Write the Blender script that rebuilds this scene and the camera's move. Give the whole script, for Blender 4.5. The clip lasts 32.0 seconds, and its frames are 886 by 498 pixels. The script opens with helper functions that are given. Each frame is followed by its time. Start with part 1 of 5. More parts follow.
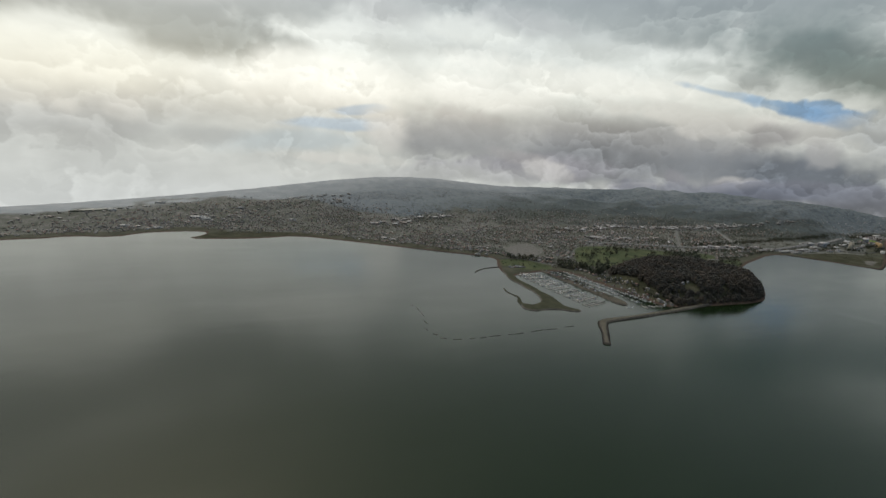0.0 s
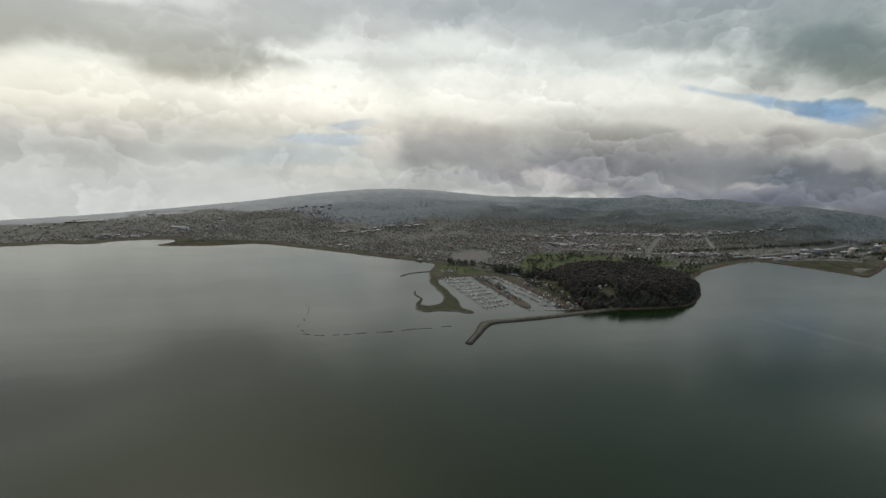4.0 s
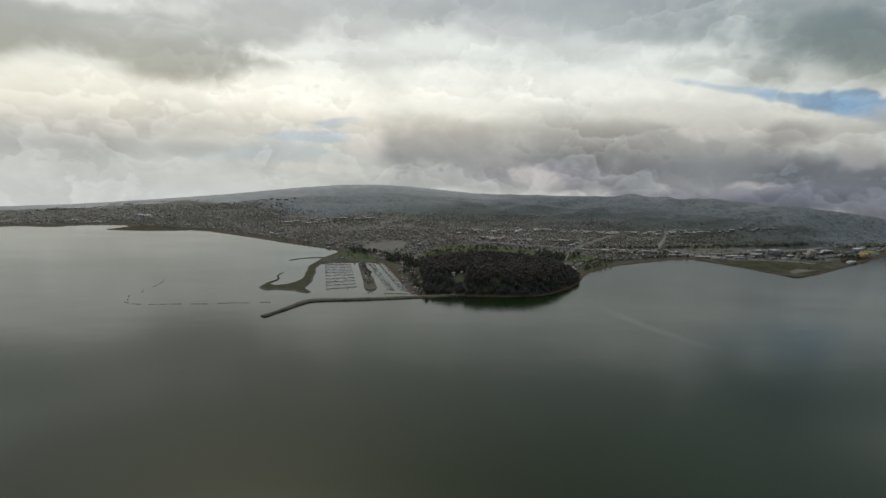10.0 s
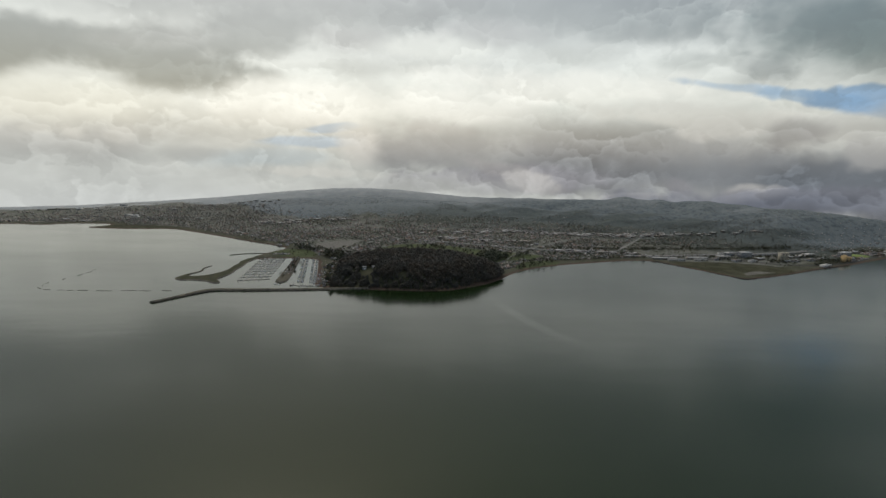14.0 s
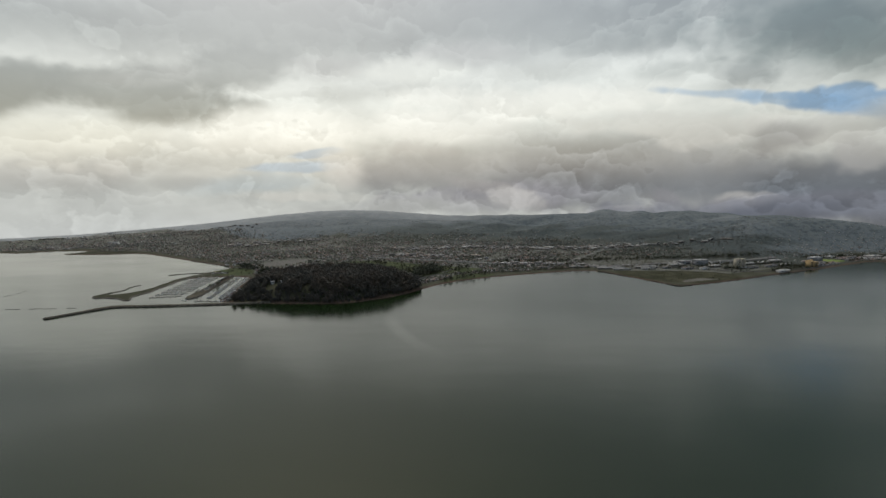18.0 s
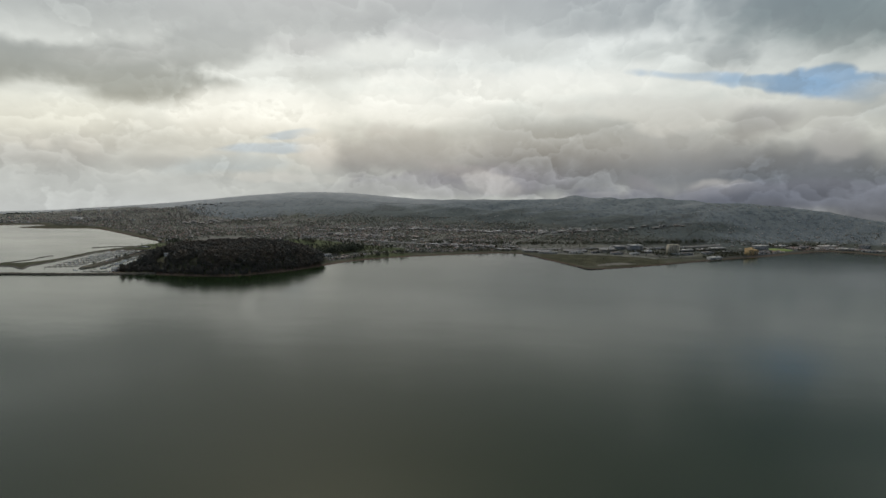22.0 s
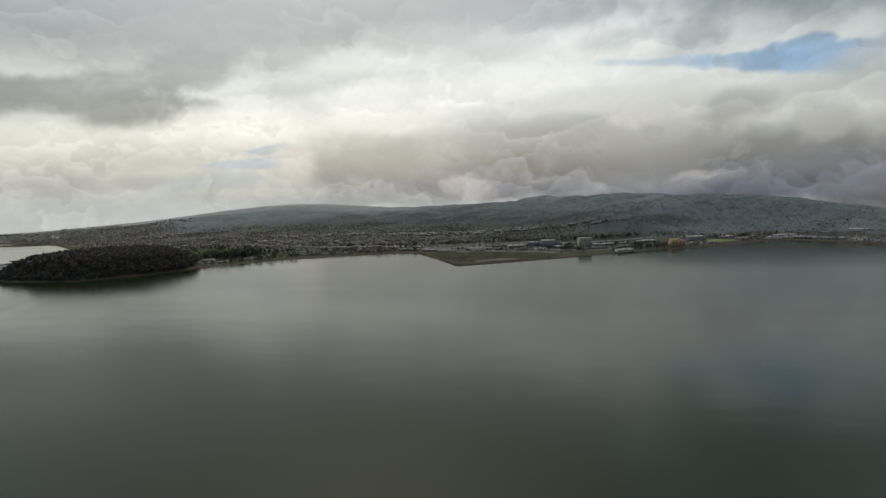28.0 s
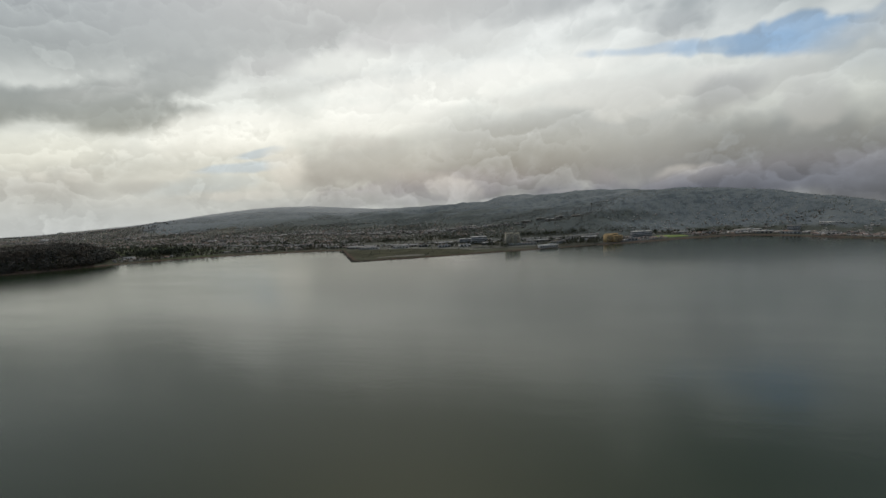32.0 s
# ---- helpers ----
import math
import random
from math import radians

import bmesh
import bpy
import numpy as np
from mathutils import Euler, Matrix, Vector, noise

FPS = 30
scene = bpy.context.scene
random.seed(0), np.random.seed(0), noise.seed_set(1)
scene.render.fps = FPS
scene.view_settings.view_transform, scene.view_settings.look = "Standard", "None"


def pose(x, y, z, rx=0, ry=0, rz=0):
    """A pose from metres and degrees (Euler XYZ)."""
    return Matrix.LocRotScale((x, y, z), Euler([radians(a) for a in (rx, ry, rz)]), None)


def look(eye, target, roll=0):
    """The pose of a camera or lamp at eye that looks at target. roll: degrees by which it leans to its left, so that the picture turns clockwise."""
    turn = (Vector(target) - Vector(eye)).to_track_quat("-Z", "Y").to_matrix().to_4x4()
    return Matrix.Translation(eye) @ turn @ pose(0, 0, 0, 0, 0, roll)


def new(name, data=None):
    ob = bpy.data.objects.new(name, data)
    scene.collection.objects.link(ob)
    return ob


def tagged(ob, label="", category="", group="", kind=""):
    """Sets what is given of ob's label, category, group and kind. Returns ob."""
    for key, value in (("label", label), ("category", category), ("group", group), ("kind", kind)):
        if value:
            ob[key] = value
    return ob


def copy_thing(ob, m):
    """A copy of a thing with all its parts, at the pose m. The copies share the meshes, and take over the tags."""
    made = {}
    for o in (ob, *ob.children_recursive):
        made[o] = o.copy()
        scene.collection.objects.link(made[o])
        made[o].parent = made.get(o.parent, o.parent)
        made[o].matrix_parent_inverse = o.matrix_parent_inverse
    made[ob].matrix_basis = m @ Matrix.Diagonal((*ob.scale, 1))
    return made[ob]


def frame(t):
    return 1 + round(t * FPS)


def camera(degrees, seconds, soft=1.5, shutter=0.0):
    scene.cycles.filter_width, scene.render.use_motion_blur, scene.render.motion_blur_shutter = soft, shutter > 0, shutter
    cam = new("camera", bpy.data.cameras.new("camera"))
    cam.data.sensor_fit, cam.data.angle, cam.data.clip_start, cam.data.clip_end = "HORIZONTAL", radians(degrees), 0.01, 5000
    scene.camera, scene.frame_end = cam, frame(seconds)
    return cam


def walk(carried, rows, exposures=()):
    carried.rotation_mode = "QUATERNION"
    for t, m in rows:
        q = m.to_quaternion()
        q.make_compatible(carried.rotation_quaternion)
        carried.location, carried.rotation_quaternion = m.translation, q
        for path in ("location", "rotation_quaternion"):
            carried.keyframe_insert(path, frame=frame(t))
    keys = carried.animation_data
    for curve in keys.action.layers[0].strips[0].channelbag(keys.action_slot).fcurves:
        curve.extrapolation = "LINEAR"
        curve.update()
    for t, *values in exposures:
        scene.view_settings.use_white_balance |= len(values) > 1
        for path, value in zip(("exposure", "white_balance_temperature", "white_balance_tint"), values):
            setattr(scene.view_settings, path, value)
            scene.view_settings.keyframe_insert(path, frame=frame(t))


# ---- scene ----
cam = camera(88.84, 32.0)
# seconds, x, y, z, then the turn about x, y and z in degrees
PATH = [
    (0, 0.00, -0.00, 153.38, 77.12, -3.36, -20.11),
    (0.5, 18.23, -7.90, 152.94, 77.02, -3.27, -19.29),
    (1, 36.43, -15.54, 152.46, 76.85, -3.07, -18.38),
    (1.5, 54.60, -22.93, 151.94, 76.60, -2.46, -17.79),
    (2, 72.73, -30.08, 151.39, 76.33, -2.28, -16.86),
    (2.5, 90.83, -36.97, 150.81, 77.12, -1.46, -16.37),
    (3, 108.90, -43.61, 150.18, 77.96, -1.26, -15.74),
    (3.5, 126.93, -50.00, 149.53, 78.59, -1.55, -14.99),
    (5.5, 198.73, -73.06, 146.55, 78.81, -2.74, -12.38),
    (6, 216.60, -78.20, 145.72, 78.46, -2.67, -11.79),
    (6.5, 234.44, -83.09, 144.85, 78.47, -2.31, -11.26),
    (7, 252.24, -87.73, 143.95, 78.88, -2.08, -10.71),
    (7.5, 270.01, -92.11, 143.01, 79.13, -1.88, -10.14),
    (8, 287.74, -96.25, 142.04, 79.17, -1.76, -9.62),
    (8.5, 305.44, -100.14, 141.04, 79.19, -1.70, -9.02),
    (9, 323.11, -103.77, 139.99, 79.04, -1.88, -8.47),
    (9.5, 340.75, -107.15, 138.91, 78.91, -1.99, -7.94),
    (10, 358.35, -110.29, 137.80, 78.95, -2.07, -7.43),
    (10.5, 375.92, -113.17, 136.65, 78.82, -1.93, -6.90),
    (11, 393.45, -115.80, 135.47, 78.55, -1.71, -6.34),
    (11.5, 410.96, -118.18, 134.25, 78.32, -1.36, -5.83),
    (12, 428.43, -120.31, 133.00, 78.31, -1.30, -5.19),
    (12.5, 445.86, -122.19, 131.71, 78.52, -1.31, -4.55),
    (13, 463.27, -123.82, 130.39, 78.91, -1.54, -3.84),
    (13.5, 480.64, -125.20, 129.03, 79.41, -1.70, -3.25),
    (14, 497.97, -126.33, 127.63, 79.85, -1.75, -2.69),
    (14.5, 515.28, -127.21, 126.20, 80.05, -1.54, -2.19),
    (16.5, 584.16, -128.21, 120.14, 82.14, 0.02, -0.30),
    (17, 601.30, -127.83, 118.53, 82.45, 0.19, 0.13),
    (17.5, 618.40, -127.21, 116.89, 82.62, 0.32, 0.47),
    (18, 635.47, -126.33, 115.22, 82.80, 0.41, 0.80),
    (18.5, 652.51, -125.20, 113.51, 83.03, 0.33, 1.08),
    (19, 669.52, -123.82, 111.76, 83.53, 0.57, 1.35),
    (19.5, 686.49, -122.19, 109.98, 83.95, 0.27, 1.56),
    (20, 703.43, -120.31, 108.16, 83.81, -0.17, 1.89),
    (20.5, 720.33, -118.18, 106.31, 82.98, -0.72, 2.14),
    (21, 737.20, -115.80, 104.43, 82.32, -1.02, 2.42),
    (21.5, 754.04, -113.17, 102.51, 81.86, -0.94, 2.68),
    (22, 770.85, -110.29, 100.55, 81.39, -0.62, 3.12),
    (22.5, 787.62, -107.15, 98.56, 80.79, -0.05, 3.45),
    (23, 804.36, -103.77, 96.53, 80.12, 0.12, 3.88),
    (23.5, 821.07, -100.14, 94.47, 80.97, 0.56, 4.37),
    (24, 837.74, -96.25, 92.37, 82.12, 0.40, 4.82),
    (24.5, 854.38, -92.11, 90.24, 82.54, 0.24, 5.16),
    (25, 870.99, -87.73, 88.07, 82.26, 0.33, 5.60),
    (25.5, 887.56, -83.09, 85.87, 82.17, 0.75, 6.05),
    (27.5, 953.52, -62.04, 76.71, 83.51, 1.50, 8.11),
    (28, 969.93, -56.15, 74.33, 83.25, 1.99, 8.58),
    (28.5, 986.31, -50.00, 71.92, 82.90, 2.07, 9.10),
    (29, 1002.65, -43.61, 69.47, 83.69, 2.16, 9.54),
    (29.5, 1018.96, -36.97, 66.99, 84.38, 2.08, 10.00),
    (30, 1035.23, -30.08, 64.47, 84.83, 1.93, 10.47),
    (30.5, 1051.47, -22.93, 61.92, 85.02, 1.86, 10.92),
    (31, 1067.68, -15.54, 59.33, 84.67, 2.20, 11.49),
    (31.5, 1083.86, -7.90, 56.70, 84.05, 2.36, 12.15),
    (32, 1100.00, -0.00, 54.04, 84.18, 2.59, 12.76),
]
walk(cam, [(t, pose(x, y, z, rx, ry, rz)) for t, x, y, z, rx, ry, rz in PATH],
     [(0, 0.12), (6, 0.08), (13, 0.02), (24, -0.06), (32, -0.08)])

K = 0.5  # metres for one unit of the plan that the numbers below are drawn in

# ---- world, sun, exposure ----
SUN_UP, SUN_ROUND = 58.0, -22.0
world = bpy.data.worlds.new("overcast_sky")
scene.world = world
world.use_nodes = True
sky = world.node_tree.nodes.new("ShaderNodeTexSky")
sky.sky_type, sky.sun_disc = "NISHITA", False
sky.sun_elevation, sky.sun_rotation = radians(SUN_UP), radians(SUN_ROUND % 360)
sky.air_density, sky.dust_density, sky.ozone_density = 1.6, 6.0, 1.0
world.node_tree.nodes["Background"].inputs["Strength"].default_value = 0.18
world.node_tree.links.new(sky.outputs["Color"], world.node_tree.nodes["Background"].inputs["Color"])

sun_data = bpy.data.lights.new("sun", "SUN")
sun_data.energy, sun_data.angle, sun_data.color = 5.0, radians(24), (1.0, 0.96, 0.9)
sun = new("sun", sun_data)
sun_way = Vector((math.sin(radians(SUN_ROUND)) * math.cos(radians(SUN_UP)), math.cos(radians(SUN_ROUND)) * math.cos(radians(SUN_UP)), math.sin(radians(SUN_UP))))
sun.matrix_world = look(Vector((550, 450, 0)) + sun_way * 2000, (550, 450, 0))


# ---- materials ----
class Tree:
    """Short way to write a node tree."""

    def __init__(self, name):
        self.mat = bpy.data.materials.new(name)
        self.mat.use_nodes = True
        self.nodes, self.links = self.mat.node_tree.nodes, self.mat.node_tree.links
        self.nodes.clear()
        self.out = self.nodes.new("ShaderNodeOutputMaterial")

    def add(self, kind, inputs=None, **settings):
        node = self.nodes.new(kind)
        for key, value in settings.items():
            setattr(node, key, value)
        for key, value in (inputs or {}).items():
            self.feed(node.inputs[key], value)
        return node

    def feed(self, socket, value):
        if isinstance(value, bpy.types.NodeSocket):
            self.links.new(value, socket)
        else:
            socket.default_value = value

    def noise(self, where, scale, detail=4.0, rough=0.55, unit=K):
        return self.add("ShaderNodeTexNoise", {"Vector": where, "Scale": scale / unit, "Detail": detail, "Roughness": rough}).outputs["Fac"]

    def ramp(self, value, low, high, to_low=0.0, to_high=1.0, smooth=True):
        kind = "SMOOTHSTEP" if smooth else "LINEAR"
        return self.add("ShaderNodeMapRange", {"Value": value, "From Min": low, "From Max": high, "To Min": to_low, "To Max": to_high}, interpolation_type=kind).outputs["Result"]

    def mix(self, fac, a, b, blend="MIX"):
        node = self.add("ShaderNodeMix", data_type="RGBA", blend_type=blend)
        self.feed(node.inputs[0], fac)
        self.feed(node.inputs[6], a if isinstance(a, bpy.types.NodeSocket) else (*a, 1))
        self.feed(node.inputs[7], b if isinstance(b, bpy.types.NodeSocket) else (*b, 1))
        return node.outputs[2]

    def math(self, kind, a, b=0.0):
        node = self.add("ShaderNodeMath", operation=kind)
        self.feed(node.inputs[0], a)
        self.feed(node.inputs[1], b)
        return node.outputs[0]

    def finish(self, colour, rough=0.8, bump=None, metal=0.0, far=1.0, strength=0.6, specular=None):
        if specular is None:
            specular = 0.08 if isinstance(rough, float) and rough > 0.7 else 0.3
        shader = self.add("ShaderNodeBsdfPrincipled", {"Roughness": rough, "Metallic": metal, "Specular IOR Level": specular})
        self.feed(shader.inputs["Base Color"], colour if isinstance(colour, bpy.types.NodeSocket) else (*colour, 1))
        if bump is not None:
            node = self.add("ShaderNodeBump", {"Height": bump, "Distance": far * K, "Strength": strength})
            self.links.new(node.outputs["Normal"], shader.inputs["Normal"])
        self.links.new(shader.outputs[0], self.out.inputs["Surface"])
        return self.mat


def grey(v):
    return (v, v * 0.99, v * 0.96)


def surface(name, light, dark, size=6.0, rough=0.85, bump=0.3, vary=0.25, islands=False, metal=0.0):
    """A weathered surface: patches and grain between two colours, each piece a little lighter or darker."""
    t = Tree(name)
    where = t.add("ShaderNodeNewGeometry").outputs["Position"]
    patches = t.noise(where, 1.0 / size, 5)
    grain = t.noise(where, 6.0 / size, 3)
    colour = t.mix(t.ramp(patches, 0.35, 0.65), dark, light)
    colour = t.mix(t.ramp(grain, 0.3, 0.75, 0.0, 0.45), colour, dark)
    if islands:
        chance = t.add("ShaderNodeNewGeometry").outputs["Random Per Island"]
    else:
        chance = t.add("ShaderNodeObjectInfo").outputs["Random"]
    bright = t.ramp(chance, 0.0, 1.0, 1.0 - vary, 1.0 + vary, smooth=False)
    node = t.add("ShaderNodeHueSaturation", {"Value": bright, "Color": colour})
    return t.finish(node.outputs["Color"], rough, grain, metal, far=size * 0.05, strength=bump)


def choices(name, colours, rough=0.85, grime=0.25):
    """One of several paint or roofing colours for each separate piece of a joined mesh."""
    t = Tree(name)
    geo = t.add("ShaderNodeNewGeometry")
    ramp = t.add("ShaderNodeValToRGB", {"Fac": geo.outputs["Random Per Island"]})
    ramp.color_ramp.interpolation = "CONSTANT"
    while len(ramp.color_ramp.elements) < len(colours):
        ramp.color_ramp.elements.new(0.5)
    for i, (element, colour) in enumerate(zip(ramp.color_ramp.elements, colours)):
        element.position, element.color = i / len(colours), (*colour, 1)
    dirt = t.noise(geo.outputs["Position"], 0.35, 4)
    colour = t.mix(t.ramp(dirt, 0.35, 0.75, 0.0, grime), ramp.outputs["Color"], (0.07, 0.065, 0.055))
    return t.finish(colour, rough, dirt, far=0.2)


def foliage(name, light, dark, size=7.0, islands=True):
    t = Tree(name)
    geo = t.add("ShaderNodeNewGeometry")
    stand = t.noise(geo.outputs["Position"], 0.02, 3)
    tuft = t.noise(geo.outputs["Position"], 1.0 / size, 4)
    colour = t.mix(t.ramp(tuft, 0.3, 0.7), dark, light)
    colour = t.mix(t.ramp(stand, 0.4, 0.62, 0.0, 0.5), colour, (light[0] * 1.25, light[1] * 0.95, light[2] * 0.8))
    chance = geo.outputs["Random Per Island"] if islands else t.add("ShaderNodeObjectInfo").outputs["Random"]
    node = t.add("ShaderNodeHueSaturation", {"Value": t.ramp(chance, 0, 1, 0.78, 1.25, smooth=False), "Hue": t.ramp(chance, 0, 1, 0.485, 0.515, smooth=False), "Color": colour})
    return t.finish(node.outputs["Color"], 0.8, tuft, far=0.6, strength=0.8, specular=0.15)


def water_material():
    """Silty, almost still water with wind-drawn slicks, and one curved tide slick off the wooded point."""
    t = Tree("bay_water")
    where = t.add("ShaderNodeNewGeometry").outputs["Position"]
    drawn = t.add("ShaderNodeMapping", {"Vector": where, "Scale": (0.35, 1.0, 1.0), "Rotation": (0, 0, radians(12))}).outputs["Vector"]
    slicks = t.noise(drawn, 0.0042, 5, 0.6)
    silt = t.noise(where, 0.0016, 4)
    swell = t.noise(drawn, 0.03, 3)
    ripple = t.noise(where, 0.21, 4)
    height = t.math("ADD", t.math("MULTIPLY", swell, 1.6), t.math("MULTIPLY", ripple, 0.4))
    colour = t.mix(t.ramp(silt, 0.35, 0.65), (0.0046, 0.0112, 0.0028), (0.0066, 0.0140, 0.0038))
    rough = t.ramp(slicks, 0.36, 0.66, 0.13, 0.185)
    split = t.add("ShaderNodeSeparateXYZ", {"Vector": where})
    east = t.math("SUBTRACT", split.outputs["X"], 1716.3 * K)
    north = t.math("SUBTRACT", split.outputs["Y"], 704.7 * K)
    ring = t.math("SQRT", t.math("ADD", t.math("MULTIPLY", east, east), t.math("MULTIPLY", north, north)))
    aside = t.math("ABSOLUTE", t.math("SUBTRACT", ring, t.math("ADD", 574.8 * K, t.math("MULTIPLY", t.math("SUBTRACT", swell, 0.5), 14 * K))))
    tide = t.math("MULTIPLY", t.ramp(aside, 5 * K, 17 * K, 1.0, 0.0), t.math("MULTIPLY", t.ramp(split.outputs["Y"], 345 * K, 470 * K), t.ramp(split.outputs["Y"], 520 * K, 620 * K, 1.0, 0.0)))
    tide = t.math("MULTIPLY", tide, t.ramp(split.outputs["X"], 1330 * K, 1400 * K, 1.0, 0.0))
    level = t.math("ADD", t.ramp(slicks, 0.34, 0.68, 0.56, 0.42), t.math("MULTIPLY", tide, 0.26))
    shader = t.add("ShaderNodeBsdfPrincipled", {"Roughness": rough, "IOR": 1.405, "Base Color": colour, "Specular IOR Level": level, "Specular Tint": (0.98, 1.0, 0.87, 1)})
    node = t.add("ShaderNodeBump", {"Height": height, "Distance": K, "Strength": 0.12})
    t.links.new(node.outputs["Normal"], shader.inputs["Normal"])
    t.links.new(shader.outputs[0], t.out.inputs["Surface"])
    return t.mat


def cloud_material():
    """Broken stratus and cumulus over the bay: banks of vapour, torn at the edges, that glow with the daylight behind them."""
    t = Tree("cloud_layer")
    where = t.add("ShaderNodeUVMap", uv_map="sky").outputs["UV"]
    place = t.add("ShaderNodeNewGeometry").outputs["Position"]
    torn = t.add("ShaderNodeMapping", {"Vector": place, "Scale": (0.0021 / K, 0.0021 / K, 0.0034 / K)}).outputs["Vector"]
    big = t.add("ShaderNodeTexNoise", {"Vector": torn, "Scale": 0.8, "Detail": 3.0}).outputs["Color"]

    def push(start, noise_colour, far):
        off = t.add("ShaderNodeVectorMath", {0: noise_colour, 1: (0.5, 0.5, 0.5)}, operation="SUBTRACT").outputs[0]
        step = t.add("ShaderNodeVectorMath", {0: off, 1: far}, operation="MULTIPLY").outputs[0]
        return t.add("ShaderNodeVectorMath", {0: start, 1: step}, operation="ADD").outputs[0]

    bent = push(where, big, (0.36, 0.20, 0.0))
    curl = t.add("ShaderNodeTexNoise", {"Vector": where, "Scale": 1.6, "Detail": 2.0, "Roughness": 0.5}).outputs["Color"]
    flat = t.add("ShaderNodeMapping", {"Vector": push(where, curl, (0.22, 0.18, 0.0)), "Scale": (1.0, 1.2, 1.0)}).outputs["Vector"]

    def heads(start, scale):
        node = t.add("ShaderNodeTexVoronoi", {"Vector": start, "Scale": scale, "Detail": 1.0, "Roughness": 0.5, "Smoothness": 0.55}, feature="SMOOTH_F1", normalize=True, voronoi_dimensions="2D")
        return t.ramp(node.outputs["Distance"], 0.04, 0.62, 1.0, 0.0, smooth=False)

    def billows(start):
        """Heaped lumps of vapour: cauliflower heads of three sizes over a coarser unevenness."""
        lumps = t.math("ADD", t.math("MULTIPLY", heads(start, 1.2), 0.26), t.math("MULTIPLY", heads(start, 3.1), 0.20))
        lumps = t.math("ADD", lumps, t.math("MULTIPLY", heads(start, 7.3), 0.10))
        return t.math("ADD", lumps, t.math("MULTIPLY", t.noise(start, 1.1, 5, 0.46, 1), 0.44))

    puffs = billows(flat)

    def shelves(scale, steep, count, seed):
        """Heaps stacked behind one another: each bright along its crisp upper edge and greyer towards its foot."""
        start = t.add("ShaderNodeVectorMath", {0: flat, 1: (seed, seed * 0.7, seed)}, operation="ADD").outputs[0]
        rise = t.math("MULTIPLY", t.add("ShaderNodeSeparateXYZ", {0: where}).outputs[1], steep)
        level = t.math("FRACT", t.math("MULTIPLY", t.math("ADD", t.noise(start, scale, 5, 0.5, 1), rise), count))
        top = t.ramp(level, 1.0, 0.86)
        return t.math("SUBTRACT", t.math("MULTIPLY", t.math("POWER", level, 2.0), top), 0.3)

    wisps = t.noise(t.add("ShaderNodeMapping", {"Vector": torn, "Scale": (0.8, 0.8, 1.5)}).outputs["Vector"], 1.2, 6, 0.5, 1)
    state = [t.mix(t.ramp(wisps, 0.36, 0.68), (0.53, 0.55, 0.525), (0.66, 0.68, 0.645))]
    coarse = t.noise(flat, 0.8, 6, 0.48, 1)
    ragged = t.math("MULTIPLY", t.math("SUBTRACT", t.math("ADD", t.math("MULTIPLY", puffs, 0.6), t.math("MULTIPLY", coarse, 0.4)), 0.5), 3.2)

    def bank(az, up, wide, high, colour, strength, soft, turn=0, tear=1.0):
        """A bank of cloud at a bearing and height in degrees, of that half width and half height."""
        local = t.add("ShaderNodeMapping", {"Vector": bent, "Location": (az / 10, up / 10, 0), "Rotation": (0, 0, radians(turn)), "Scale": (wide / 10, high / 10, 1.0)}, vector_type="TEXTURE").outputs["Vector"]
        far = t.math("SUBTRACT", t.add("ShaderNodeVectorMath", {0: local}, operation="LENGTH").outputs["Value"], t.math("MULTIPLY", ragged, tear * min(1.0, 1.8 / high)))
        fac = t.ramp(far, 1.15, 1.0 - soft, 0.0, strength)
        state[0] = t.mix(fac, state[0], colour)

    # bank mostly above the camera's view, added to darken the near water's reflection
    bank(2.7, 37.6, 130.0, 13.0, (0.012, 0.012, 0.012), 0.97, 0.5, 1, 1)
    bank(3.1, 24.4, 120.0, 11.5, (0.172, 0.187, 0.178), 0.97, 0.4, 1, 0.9)
    bank(-32.9, 10.7, 14.3, 2.7, (0.117, 0.131, 0.132), 0.9, 0.6, 6, 1.0)
    bank(-24.6, 8.9, 9.9, 2.3, (0.126, 0.14, 0.137), 0.95, 0.55, 2, 1.1)
    bank(-36.5, 10.6, 6.6, 2.3, (0.068, 0.084, 0.09), 0.8, 0.5, 10, 1.0)
    bank(-16.6, 13.8, 7.6, 3.0, (0.126, 0.14, 0.137), 0.8, 0.5, 6, 1.0)
    bank(-28.8, 11.9, 7.6, 1.1, (0.3, 0.303, 0.296), 0.6, 0.8, 9, 1.0)
    bank(-7.3, 14.4, 6.4, 1.7, (0.312, 0.315, 0.307), 0.7, 0.8, 4, 1.0)
    bank(-2.8, 11.4, 10.5, 1.3, (0.348, 0.361, 0.341), 0.6, 0.8, 3, 1.0)
    bank(4.5, 13.5, 8.6, 1.5, (0.615, 0.631, 0.587), 0.85, 0.7, -3, 1.2)
    bank(11.1, 15.3, 7.8, 1.7, (0.336, 0.339, 0.33), 0.7, 0.7, -0, 1.0)
    bank(23.5, 16.0, 15.0, 2.1, (0.212, 0.228, 0.218), 0.7, 0.6, -4, 1.0)
    bank(17.7, 12.9, 8.2, 1.3, (0.426, 0.439, 0.41), 0.6, 0.8, -2, 1.0)
    bank(43.1, 14.0, 10.4, 4.3, (0.012, 0.038, 0.031), 0.9, 0.9, -9, 1.0)
    bank(37.3, 10.1, 3.3, 1.8, (0.163, 0.177, 0.178), 0.7, 0.8, -5, 1.0)
    bank(32.3, 11.6, 6.2, 1.0, (0.312, 0.33, 0.311), 0.6, 0.8, -4, 1.0)
